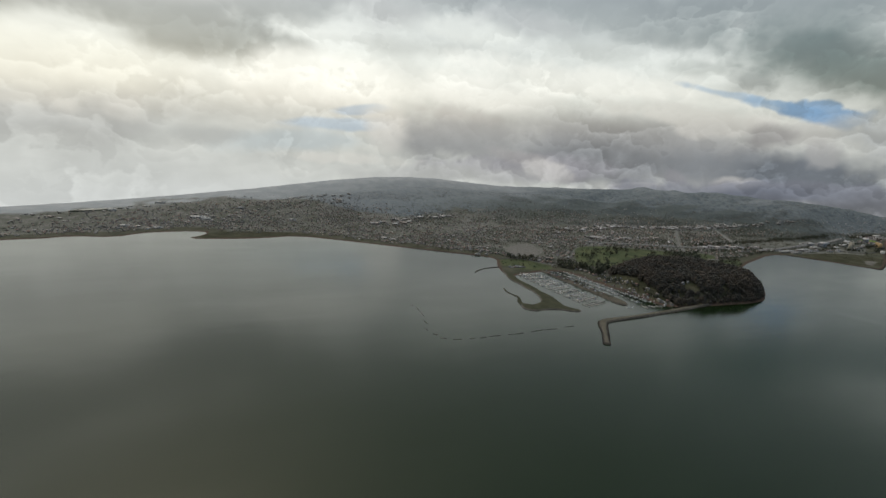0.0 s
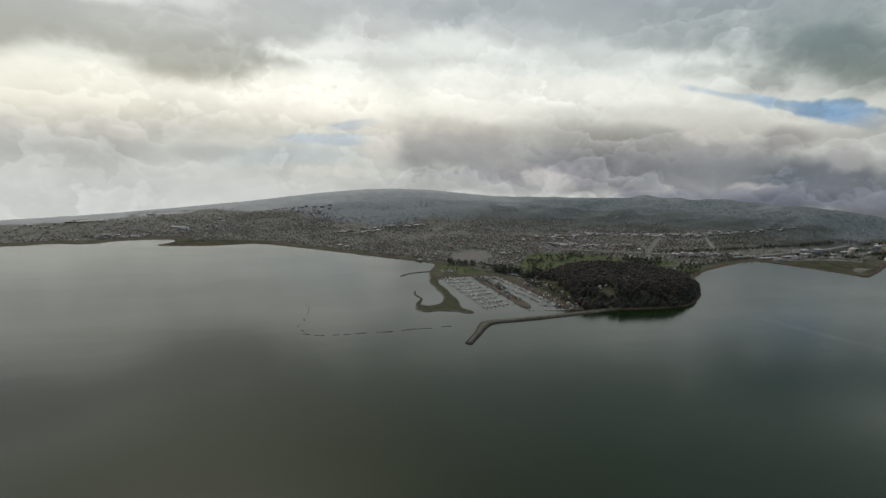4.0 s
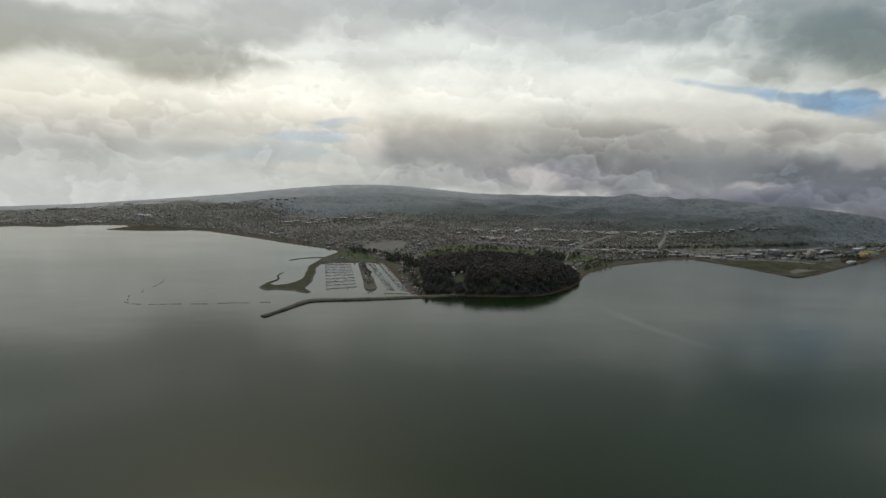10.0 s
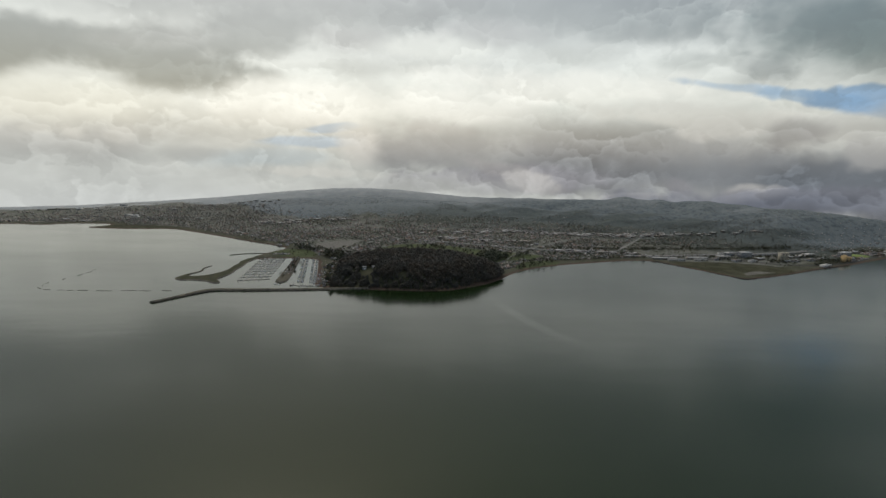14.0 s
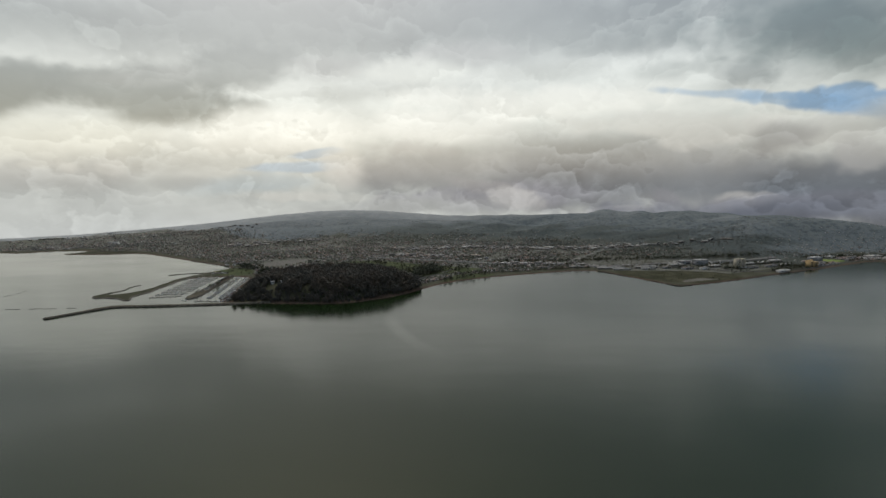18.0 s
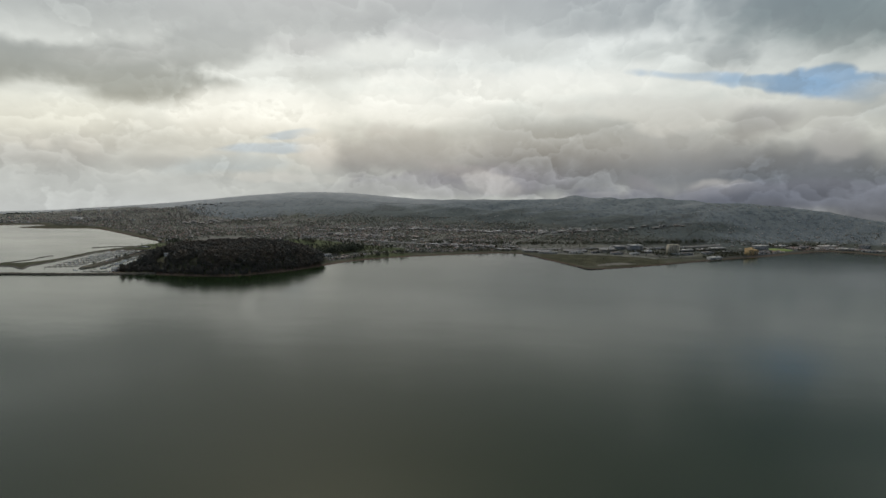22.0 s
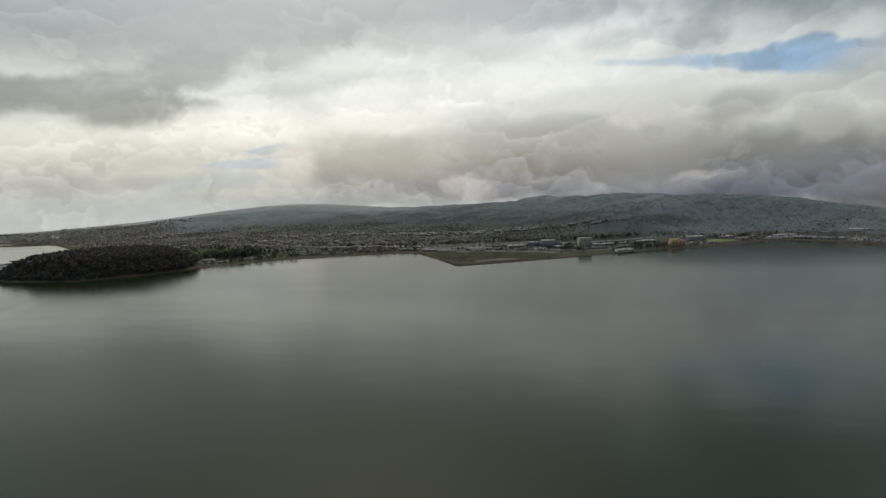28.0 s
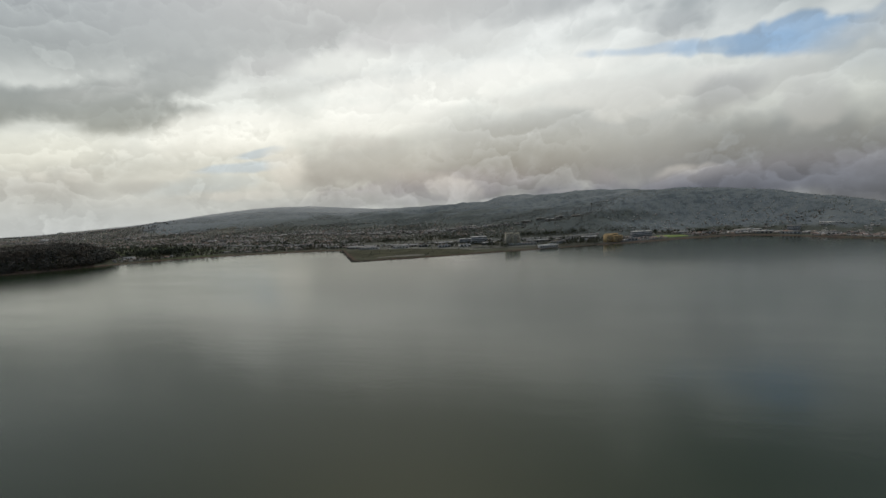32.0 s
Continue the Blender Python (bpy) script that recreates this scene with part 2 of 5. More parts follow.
    bank(-11.3, 7.0, 16.2, 2.8, (0.792, 0.792, 0.741), 0.9, 0.7, 3, 1.0)
    bank(-34.7, 5.3, 9.3, 2.6, (0.748, 0.757, 0.691), 0.85, 0.7, 6, 1.0)
    bank(18.0, 9.6, 20.3, 2.1, (0.748, 0.748, 0.699), 0.9, 0.7, -4, 1.0)
    bank(6.1, 7.0, 10.2, 2.6, (0.783, 0.783, 0.741), 0.8, 0.7, 1, 1.0)
    bank(-11.5, 1.1, 14.1, 2.6, (0.647, 0.664, 0.618), 0.7, 0.8, 2, 1.0)
    bank(-9.5, 4.3, 3.3, 0.5, (0.386, 0.488, 0.595), 0.8, 0.6, 6, 0.7)
    bank(-12.4, 2.6, 6.4, 0.7, (0.426, 0.524, 0.61), 0.85, 0.6, 5, 0.7)
    bank(-16.6, 0.5, 8.0, 1.3, (0.509, 0.576, 0.595), 0.7, 0.7, 4, 0.7)
    bank(36.6, 8.7, 6.3, 0.4, (0.255, 0.361, 0.491), 0.7, 0.7, -11, 1.3)
    bank(41.3, 7.5, 3.9, 0.5, (0.172, 0.3, 0.463), 0.75, 0.6, -11, 2.0)
    bank(45.4, 6.9, 3.5, 1.0, (0.092, 0.223, 0.41), 0.9, 0.5, -10, 2.2)
    bank(53.3, 5.1, 7.0, 2.6, (0.348, 0.373, 0.384), 0.9, 0.7, -4, 1.2)
    bank(26.1, 1.6, 22.1, 5.5, (0.294, 0.306, 0.317), 0.95, 0.55, -2, 1.0)
    bank(2.8, 1.8, 10.4, 3.5, (0.33, 0.342, 0.347), 0.95, 0.55, -2, 1.1)
    bank(22.5, 0.4, 11.9, 3.3, (0.233, 0.249, 0.266), 0.75, 0.7, 1, 1.0)
    bank(44.5, -0.4, 9.4, 3.3, (0.163, 0.187, 0.218), 0.95, 0.6, 0, 1.0)
    bank(12.0, -1.2, 12.9, 1.8, (0.336, 0.336, 0.365), 0.8, 0.7, 2, 1.0)
    bank(33.6, 0.4, 7.4, 2.4, (0.212, 0.233, 0.255), 0.7, 0.8, 2, 1.0)
    bank(30.2, 6.4, 11.0, 1.4, (0.554, 0.554, 0.527), 0.85, 0.6, -5, 1.3)
    bank(35.2, 4.7, 5.0, 1.4, (0.495, 0.495, 0.477), 0.8, 0.6, -1, 1.3)
    bank(44.4, 4.4, 2.8, 1.2, (0.453, 0.46, 0.45), 0.8, 0.6, -2, 1.3)
    bank(41.0, 3.8, 2.6, 1.6, (0.244, 0.244, 0.26), 0.7, 0.6, -1, 1.0)
    bank(46.3, 2.2, 1.7, 1.4, (0.386, 0.393, 0.397), 0.75, 0.6, 0, 1.2)
    bank(-6.2, 2.7, 2.7, 3.3, (0.731, 0.722, 0.674), 0.6, 0.9, -23, 2.2)
    bank(2.1, 4.6, 6.2, 1.1, (0.426, 0.419, 0.41), 0.6, 0.8, -4, 1.2)
    bank(10.6, 0.1, 5.5, 0.8, (0.399, 0.393, 0.397), 0.65, 0.7, -8, 1.2)
    bank(14.8, -1.6, 2.7, 1.0, (0.554, 0.546, 0.535), 0.75, 0.8, -10, 2.0)
    bank(37.5, -1.6, 2.2, 0.8, (0.524, 0.517, 0.506), 0.8, 0.7, 3, 2.2)
    bank(26.6, -2.8, 4.2, 0.4, (0.554, 0.554, 0.542), 0.7, 0.7, 3, 1.0)
    bank(31.1, -1.4, 1.5, 1.4, (0.3, 0.3, 0.323), 0.6, 0.7, -28, 1.2)
    bank(52.7, -2.0, 16.5, 1.4, (0.212, 0.233, 0.277), 0.9, 0.7, 4, 1.0)
    bank(39.1, -2.6, 18.3, 1.5, (0.202, 0.217, 0.26), 0.85, 0.7, 3, 1.0)
    bank(42.3, -2.7, 8.8, 0.9, (0.153, 0.172, 0.218), 0.8, 0.7, 4, 1.0)
    bank(-33.4, 1.4, 3.5, 1.9, (0.495, 0.509, 0.491), 0.85, 0.7, 3, 1.6)
    bank(-34.7, 2.6, 1.4, 0.6, (0.68, 0.68, 0.634), 0.65, 0.9, 4, 2.2)
    bank(-30.8, 2.4, 1.4, 0.7, (0.631, 0.639, 0.603), 0.6, 0.9, 4, 2.2)
    bank(-38.3, 1.3, 2.7, 1.9, (0.509, 0.524, 0.506), 0.85, 0.7, 3, 1.6)
    bank(-37.3, 2.6, 1.1, 0.5, (0.664, 0.672, 0.626), 0.6, 0.9, 4, 2.2)
    bank(-24.1, 0.7, 2.4, 0.7, (0.439, 0.46, 0.45), 0.6, 0.9, 2, 2)
    bank(-28.1, 2.4, 1.3, 0.6, (0.481, 0.495, 0.47), 0.5, 0.6, 3, 1.0)
    bank(-33.0, -4.3, 21.4, 4.2, (0.631, 0.655, 0.634), 0.9, 0.8, -1, 0.5)
    bank(-27.2, -5.5, 75.0, 2.5, (0.647, 0.672, 0.658), 0.95, 0.7, -0, 0.5)
    bank(-46.6, 8.1, 22.0, 2.8, (0.126, 0.14, 0.137), 0.9, 0.6, 12, 1)
    bank(54.8, 10.3, 25.0, 3.5, (0.038, 0.06, 0.056), 0.9, 0.7, -10, 1)
    bank(-11.5, -1.1, 7.2, 0.7, (0.68, 0.68, 0.634), 0.7, 0.6, 1, 1.2)
    bank(-2.0, -2.5, 15.1, 1.0, (0.481, 0.495, 0.484), 0.75, 0.8, 1, 1.0)
    bank(64.0, -4.0, 24.0, 4.0, (0.16, 0.17, 0.19), 0.9, 0.6, 0, 1.0)
    # lit tops, darker undersides
    patchy = t.ramp(t.noise(flat, 0.7, 3, 0.5, 1), 0.38, 0.62, 0.25, 1.0)
    relief = t.math("ADD", t.math("MULTIPLY", shelves(1.3, 0.55, 4.0, 3.1), 0.50), t.math("MULTIPLY", shelves(3.4, 0.9, 2.5, 8.7), 0.30))
    relief = t.math("ADD", relief, t.math("MULTIPLY", shelves(7.5, 1.5, 2.0, 5.3), 0.14))
    relief = t.math("ADD", t.math("MULTIPLY", relief, patchy), t.ramp(puffs, 0.25, 0.8, -0.08, 0.08, smooth=False))
    thick = t.ramp(t.add("ShaderNodeSeparateColor", {"Color": state[0]}).outputs[1], 0.25, 0.60, 1.0, 0.45)
    lumps = t.math("ADD", t.math("MULTIPLY", relief, thick), 1.0)
    colour = t.mix(1.0, state[0], t.add("ShaderNodeCombineColor", {0: lumps, 1: lumps, 2: lumps}).outputs[0], "MULTIPLY")
    # thin enough to let a quarter of the daylight through
    glow = t.add("ShaderNodeEmission", {"Color": colour, "Strength": 0.86})
    clear = t.add("ShaderNodeBsdfTransparent", {"Color": (0.268, 0.270, 0.272, 1)})
    both = t.add("ShaderNodeAddShader", {0: glow.outputs[0], 1: clear.outputs[0]})
    t.links.new(both.outputs[0], t.out.inputs["Surface"])
    t.mat.cycles.emission_sampling = "NONE"
    return t.mat


def land_material():
    """Ground cover of the whole shore: town ground, grass, woods, bare soil and wet banks, by where each grows; haze is
    painted on the far hills.
    """
    t = Tree("shore_land")
    where = t.add("ShaderNodeNewGeometry").outputs["Position"]
    broad, mid, fine = t.noise(where, 0.004, 5), t.noise(where, 0.024, 6, 0.64), t.noise(where, 0.18, 4, 0.65)

    def cover(name):
        return t.add("ShaderNodeAttribute", attribute_name=name).outputs["Fac"]

    def edge(value, low=0.35, high=0.65):
        worn = t.math("ADD", value, t.math("MULTIPLY", t.math("SUBTRACT", mid, 0.5), 0.7))
        return t.ramp(worn, low, high)

    soil = t.mix(t.ramp(mid, 0.35, 0.65), (0.044, 0.047, 0.032), (0.070, 0.070, 0.052))
    town = t.mix(t.ramp(fine, 0.4, 0.62), (0.092, 0.095, 0.082), (0.158, 0.154, 0.142))
    town = t.mix(t.ramp(mid, 0.42, 0.62, 0.0, 0.6), town, (0.055, 0.062, 0.044))
    grass = t.mix(t.ramp(mid, 0.38, 0.64), (0.044, 0.057, 0.029), (0.072, 0.082, 0.042))
    # hill woods lightened and blued: distance haze put into the ground colour
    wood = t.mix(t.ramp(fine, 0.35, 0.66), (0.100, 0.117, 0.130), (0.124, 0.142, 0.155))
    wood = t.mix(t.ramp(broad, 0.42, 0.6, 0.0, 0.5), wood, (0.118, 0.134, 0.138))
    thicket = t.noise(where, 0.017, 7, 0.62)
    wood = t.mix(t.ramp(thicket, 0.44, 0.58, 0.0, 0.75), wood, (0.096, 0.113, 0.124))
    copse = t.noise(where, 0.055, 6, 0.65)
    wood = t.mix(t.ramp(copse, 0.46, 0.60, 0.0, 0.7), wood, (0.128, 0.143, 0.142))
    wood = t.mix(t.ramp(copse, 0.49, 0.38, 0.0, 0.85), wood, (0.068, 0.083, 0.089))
    # palest grey-blue, painted as haze over the furthest slopes
    haze = t.mix(t.ramp(thicket, 0.40, 0.62), (0.225, 0.240, 0.246), (0.265, 0.278, 0.280))
    wood = t.mix(t.math("MULTIPLY", cover("haze"), 0.9), wood, haze)
    bare = t.mix(t.ramp(fine, 0.35, 0.65), (0.10, 0.096, 0.087), (0.14, 0.136, 0.124))
    bank = t.mix(t.ramp(fine, 0.35, 0.65), (0.042, 0.031, 0.025), (0.084, 0.060, 0.047))
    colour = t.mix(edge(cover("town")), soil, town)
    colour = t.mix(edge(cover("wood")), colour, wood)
    belt = t.mix(t.ramp(fine, 0.35, 0.65), (0.044, 0.053, 0.050), (0.066, 0.076, 0.070))
    colour = t.mix(t.math("MULTIPLY", t.ramp(cover("grove"), 0.1, 0.9), 0.7), colour, belt)
    colour = t.mix(edge(cover("grass")), colour, grass)
    rough = t.mix(t.ramp(mid, 0.38, 0.64), (0.030, 0.032, 0.019), (0.054, 0.053, 0.034))
    colour = t.mix(edge(cover("rough")), colour, rough)
    colour = t.mix(edge(cover("bare")), colour, bare)
    colour = t.mix(edge(cover("bank"), 0.45, 0.6), colour, bank)
    return t.finish(colour, 0.92, fine, far=2.5, strength=0.7, specular=0.04)


WATER, CLOUD, LAND = water_material(), cloud_material(), land_material()
ROCK = surface("breakwater_rock", (0.095, 0.088, 0.074), (0.042, 0.038, 0.032), 5.0, 0.95, 0.8)
GRAVEL = surface("crest_gravel", (0.085, 0.078, 0.060), (0.048, 0.045, 0.034), 7.0, 0.95, 0.4)
TURF = surface("rough_turf", (0.058, 0.060, 0.036), (0.034, 0.036, 0.022), 14.0, 0.95, 0.5)
MUD = surface("tidal_mud", (0.075, 0.066, 0.052), (0.038, 0.034, 0.028), 8.0, 0.7, 0.4)
ASPHALT = surface("asphalt", (0.075, 0.075, 0.074), (0.045, 0.045, 0.046), 9.0, 0.9, 0.2)
CONCRETE = surface("freeway_concrete", (0.17, 0.166, 0.158), (0.12, 0.117, 0.11), 12.0, 0.85, 0.2)
DECKING = surface("dock_planks", (0.36, 0.35, 0.32), (0.24, 0.23, 0.21), 3.0, 0.85, 0.3)
PILE = surface("timber_pile", (0.10, 0.085, 0.065), (0.05, 0.042, 0.034), 1.0, 0.9, 0.4)
LOG = surface("wet_timber", (0.065, 0.055, 0.045), (0.030, 0.027, 0.023), 2.0, 0.6, 0.5)
HULL = surface("white_gelcoat", (0.74, 0.74, 0.72), (0.58, 0.58, 0.56), 4.0, 0.3, 0.05, 0.15)
HULL_BLUE = surface("navy_gelcoat", (0.06, 0.085, 0.15), (0.04, 0.055, 0.10), 4.0, 0.3, 0.05)
CABIN = surface("cream_deck", (0.62, 0.61, 0.57), (0.46, 0.45, 0.42), 2.0, 0.5, 0.1)
CANVAS = surface("blue_canvas", (0.07, 0.11, 0.20), (0.045, 0.07, 0.13), 2.0, 0.9, 0.3)
ALLOY = surface("mast_alloy", (0.55, 0.55, 0.55), (0.42, 0.42, 0.42), 2.0, 0.4, 0.05, metal=0.6)
SMOKED = surface("dark_glazing", (0.03, 0.035, 0.04), (0.02, 0.022, 0.026), 3.0, 0.15, 0.0, 0.3)
BARK = surface("tree_bark", (0.11, 0.085, 0.06), (0.055, 0.043, 0.032), 1.5, 0.95, 0.7)
EUCALYPT = foliage("eucalyptus_leaves", (0.050, 0.048, 0.041), (0.042, 0.041, 0.036), 5.0)
CYPRESS = foliage("cypress_leaves", (0.046, 0.047, 0.038), (0.038, 0.039, 0.032), 5.0)
STREET_LEAF = foliage("street_tree_leaves", (0.092, 0.106, 0.080), (0.062, 0.075, 0.058), 6.0)
PARK_LEAF = foliage("park_tree_leaves", (0.046, 0.052, 0.034), (0.026, 0.031, 0.022), 6.0)
# hill trees paled and greyed, with distance haze mixed into the leaf colour
HAZED_LEAF = foliage("hazed_tree_leaves", (0.096, 0.110, 0.108), (0.074, 0.087, 0.088), 14.0)
ROOFS = choices("house_roofs", [(0.20, 0.18, 0.165), (0.28, 0.255, 0.24), (0.15, 0.135, 0.127), (0.27, 0.185, 0.15), (0.40, 0.385, 0.365), (0.20, 0.19, 0.186), (0.25, 0.17, 0.145), (0.34, 0.27, 0.235)])
PALE_ROOFS = choices("flat_roofs", [(0.36, 0.35, 0.335), (0.25, 0.245, 0.235), (0.46, 0.45, 0.435), (0.19, 0.185, 0.18), (0.31, 0.265, 0.235), (0.40, 0.395, 0.38)])
STUCCO = choices("house_stucco", [(0.22, 0.205, 0.19), (0.29, 0.275, 0.26), (0.17, 0.155, 0.14), (0.25, 0.215, 0.19), (0.34, 0.33, 0.315)])
WHITE_WALL = surface("white_paint", (0.50, 0.495, 0.48), (0.37, 0.365, 0.35), 6.0, 0.7, 0.1, 0.1)
BEIGE_WALL = surface("beige_render", (0.36, 0.33, 0.26), (0.28, 0.255, 0.205), 8.0, 0.8, 0.1, 0.08)
ORANGE_WALL = surface("ochre_render", (0.42, 0.30, 0.155), (0.33, 0.235, 0.12), 8.0, 0.8, 0.1, 0.08)
DRAB_WALL = surface("drab_cladding", (0.24, 0.225, 0.20), (0.165, 0.155, 0.14), 8.0, 0.8, 0.1, 0.2)
BROWN_ROOF = surface("brown_felt_roof", (0.17, 0.15, 0.135), (0.11, 0.098, 0.09), 9.0, 0.9, 0.2, 0.3)
GREY_WALL = surface("grey_cladding", (0.26, 0.27, 0.28), (0.18, 0.19, 0.20), 8.0, 0.7, 0.1, 0.15)
TILE_ROOF = surface("red_tile_roof", (0.15, 0.10, 0.085), (0.10, 0.07, 0.06), 4.0, 0.85, 0.3, 0.25)
PALE_ROOF = surface("pale_membrane_roof", (0.40, 0.395, 0.38), (0.29, 0.285, 0.275), 9.0, 0.8, 0.1, 0.2)
GREY_ROOF = surface("grey_felt_roof", (0.23, 0.225, 0.215), (0.155, 0.15, 0.145), 9.0, 0.9, 0.2, 0.3)
LAWN = surface("sports_lawn", (0.15, 0.19, 0.065), (0.105, 0.14, 0.045), 25.0, 0.9, 0.2)
CAR_PAINT = choices("car_paint", [(0.40, 0.40, 0.40), (0.05, 0.05, 0.055), (0.22, 0.23, 0.24), (0.16, 0.06, 0.05), (0.06, 0.08, 0.13), (0.5, 0.5, 0.49)], 0.4, 0.2)


# ---- building blocks ----
class Shape:
    """Triangles gathered in arrays, several materials by number."""

    def __init__(self):
        self.v, self.t, self.m, self.n = [], [], [], 0

    def put(self, verts, tris, mat=0):
        verts, tris = np.asarray(verts, float).reshape(-1, 3), np.asarray(tris, int).reshape(-1, 3)
        self.v.append(verts)
        self.t.append(tris + self.n)
        self.m.append(np.full(len(tris), mat, int))
        self.n += len(verts)
        return self

    def box(self, x, y, z, sx, sy, sz, mat=0, turn=0.0, taper=1.0):
        """A box on its base centre; taper narrows its top."""
        a = np.array([(i, j, k) for k in (0, 1) for j in (-0.5, 0.5) for i in (-0.5, 0.5)], float)
        a[4:, :2] *= taper
        a *= (sx, sy, sz)
        c, s = math.cos(turn), math.sin(turn)
        a = np.stack([a[:, 0] * c - a[:, 1] * s + x, a[:, 0] * s + a[:, 1] * c + y, a[:, 2] + z], 1)
        return self.put(a, [(0, 2, 1), (1, 2, 3), (4, 5, 6), (5, 7, 6), (0, 1, 4), (1, 5, 4), (2, 6, 3), (3, 6, 7), (0, 4, 2), (2, 4, 6), (1, 3, 5), (3, 7, 5)], mat)

    def gable(self, x, y, z, sx, sy, rise, mat=0, turn=0.0, hip=0.0):
        """A pitched roof along x over sx by sy, its ridge drawn in by hip at both ends."""
        a = np.array([(-sx / 2, -sy / 2, 0), (sx / 2, -sy / 2, 0), (sx / 2, sy / 2, 0), (-sx / 2, sy / 2, 0), (-sx / 2 + hip, 0, rise), (sx / 2 - hip, 0, rise)])
        c, s = math.cos(turn), math.sin(turn)
        a = np.stack([a[:, 0] * c - a[:, 1] * s + x, a[:, 0] * s + a[:, 1] * c + y, a[:, 2] + z], 1)
        return self.put(a, [(0, 1, 5), (0, 5, 4), (2, 3, 4), (2, 4, 5), (1, 2, 5), (3, 0, 4), (0, 3, 2), (0, 2, 1)], mat)

    def rod(self, p, q, r0, r1, n=6, mat=0):
        p, q = Vector(p), Vector(q)
        turn = (q - p).to_track_quat("Z", "Y").to_matrix()
        rings = [[tuple(o + turn @ Vector((r * math.cos(2 * math.pi * i / n), r * math.sin(2 * math.pi * i / n), 0))) for i in range(n)] for o, r in ((p, r0), (q, r1))]
        tris = [f for i in range(n) for f in ((i, (i + 1) % n, n + i), ((i + 1) % n, n + (i + 1) % n, n + i))]
        tris += [(2 * n, n + i, n + (i + 1) % n) for i in range(n)]
        return self.put(rings[0] + rings[1] + [tuple(q)], tris, mat)

    def arrays(self):
        return np.concatenate(self.v), np.concatenate(self.t), np.concatenate(self.m)

    def mesh(self, name, *mats):
        return raw_mesh(name, *self.arrays(), mats)


def raw_mesh(name, v, t, m, mats):
    me = bpy.data.meshes.new(name)
    me.vertices.add(len(v))
    me.vertices.foreach_set("co", (np.asarray(v) * K).astype(np.float32).ravel())
    me.loops.add(len(t) * 3)
    me.loops.foreach_set("vertex_index", np.asarray(t, np.int32).ravel())
    me.polygons.add(len(t))
    me.polygons.foreach_set("loop_start", np.arange(len(t), dtype=np.int32) * 3)
    for mat in mats:
        me.materials.append(mat)
    me.polygons.foreach_set("material_index", np.asarray(m, np.int32))
    me.update(calc_edges=True)
    return me


def part(name, mesh, parent, label="", m=None):
    """A part of a thing, or a part of a part."""
    ob = new(name, mesh)
    ob.parent = parent
    if m is not None:
        ob.matrix_basis = m
    return tagged(ob, label)


def thing(name, label, category, mesh=None, m=None, group="", kind=""):
    ob = new(name, mesh)
    if m is not None:
        ob.matrix_basis = m
    return tagged(ob, label, category, group, kind)


def strewn(name, kinds, places, mats, label, category):
    """Many like pieces in one joined mesh. places: rows of kind, x, y, z, turn, width, height."""
    places = np.asarray(places, float)
    vs, ts, ms, n = [], [], [], 0
    for k, (v, t, m) in enumerate(kinds):
        rows = places[places[:, 0] == k]
        if not len(rows):
            continue
        c, s = np.cos(rows[:, 4])[:, None], np.sin(rows[:, 4])[:, None]
        x = (v[None, :, 0] * c - v[None, :, 1] * s) * rows[:, 5][:, None] + rows[:, 1][:, None]
        y = (v[None, :, 0] * s + v[None, :, 1] * c) * rows[:, 5][:, None] + rows[:, 2][:, None]
        z = v[None, :, 2] * rows[:, 6][:, None] + rows[:, 3][:, None]
        vs.append(np.stack([x, y, z], 2).reshape(-1, 3))
        ts.append((t[None] + (np.arange(len(rows)) * len(v))[:, None, None] + n).reshape(-1, 3))
        ms.append(np.tile(m, len(rows)))
        n += len(rows) * len(v)
    return thing(name, label, category, raw_mesh(name, np.concatenate(vs), np.concatenate(ts), np.concatenate(ms), mats), kind="stuff")


def rounded(points, times=2, closed=True):
    """Corners of an outline cut off again and again, so that it runs like a shore."""
    p = np.asarray(points, float)
    for _ in range(times):
        q = np.roll(p, -1, 0) if closed else p[1:]
        o = p if closed else p[:-1]
        cut = np.stack([o * 0.75 + q * 0.25, o * 0.25 + q * 0.75], 1).reshape(-1, 2)
        p = cut if closed else np.concatenate([p[:1], cut, p[-1:]])
    return p


def inside(x, y, outline):
    """Distance to an outline in metres: positive inside it, negative outside."""
    p = np.asarray(outline, float)
    best, odd = np.full(x.shape, 1e9), np.zeros(x.shape, bool)
    for (ax, ay), (bx, by) in zip(p, np.roll(p, -1, 0)):
        dx, dy = bx - ax, by - ay
        f = np.clip(((x - ax) * dx + (y - ay) * dy) / max(dx * dx + dy * dy, 1e-9), 0, 1)
        best = np.minimum(best, np.hypot(x - ax - f * dx, y - ay - f * dy))
        if ay != by:
            odd ^= ((ay > y) != (by > y)) & (x < dx * (y - ay) / dy + ax)
    return np.where(odd, best, -best)


def smooth(a, b, v):
    f = np.clip((v - a) / (b - a), 0, 1)
    return f * f * (3 - 2 * f)


WAVES = [(random.uniform(0, 6.28), random.uniform(0, 6.28), random.uniform(0, 6.28)) for _ in range(40)]


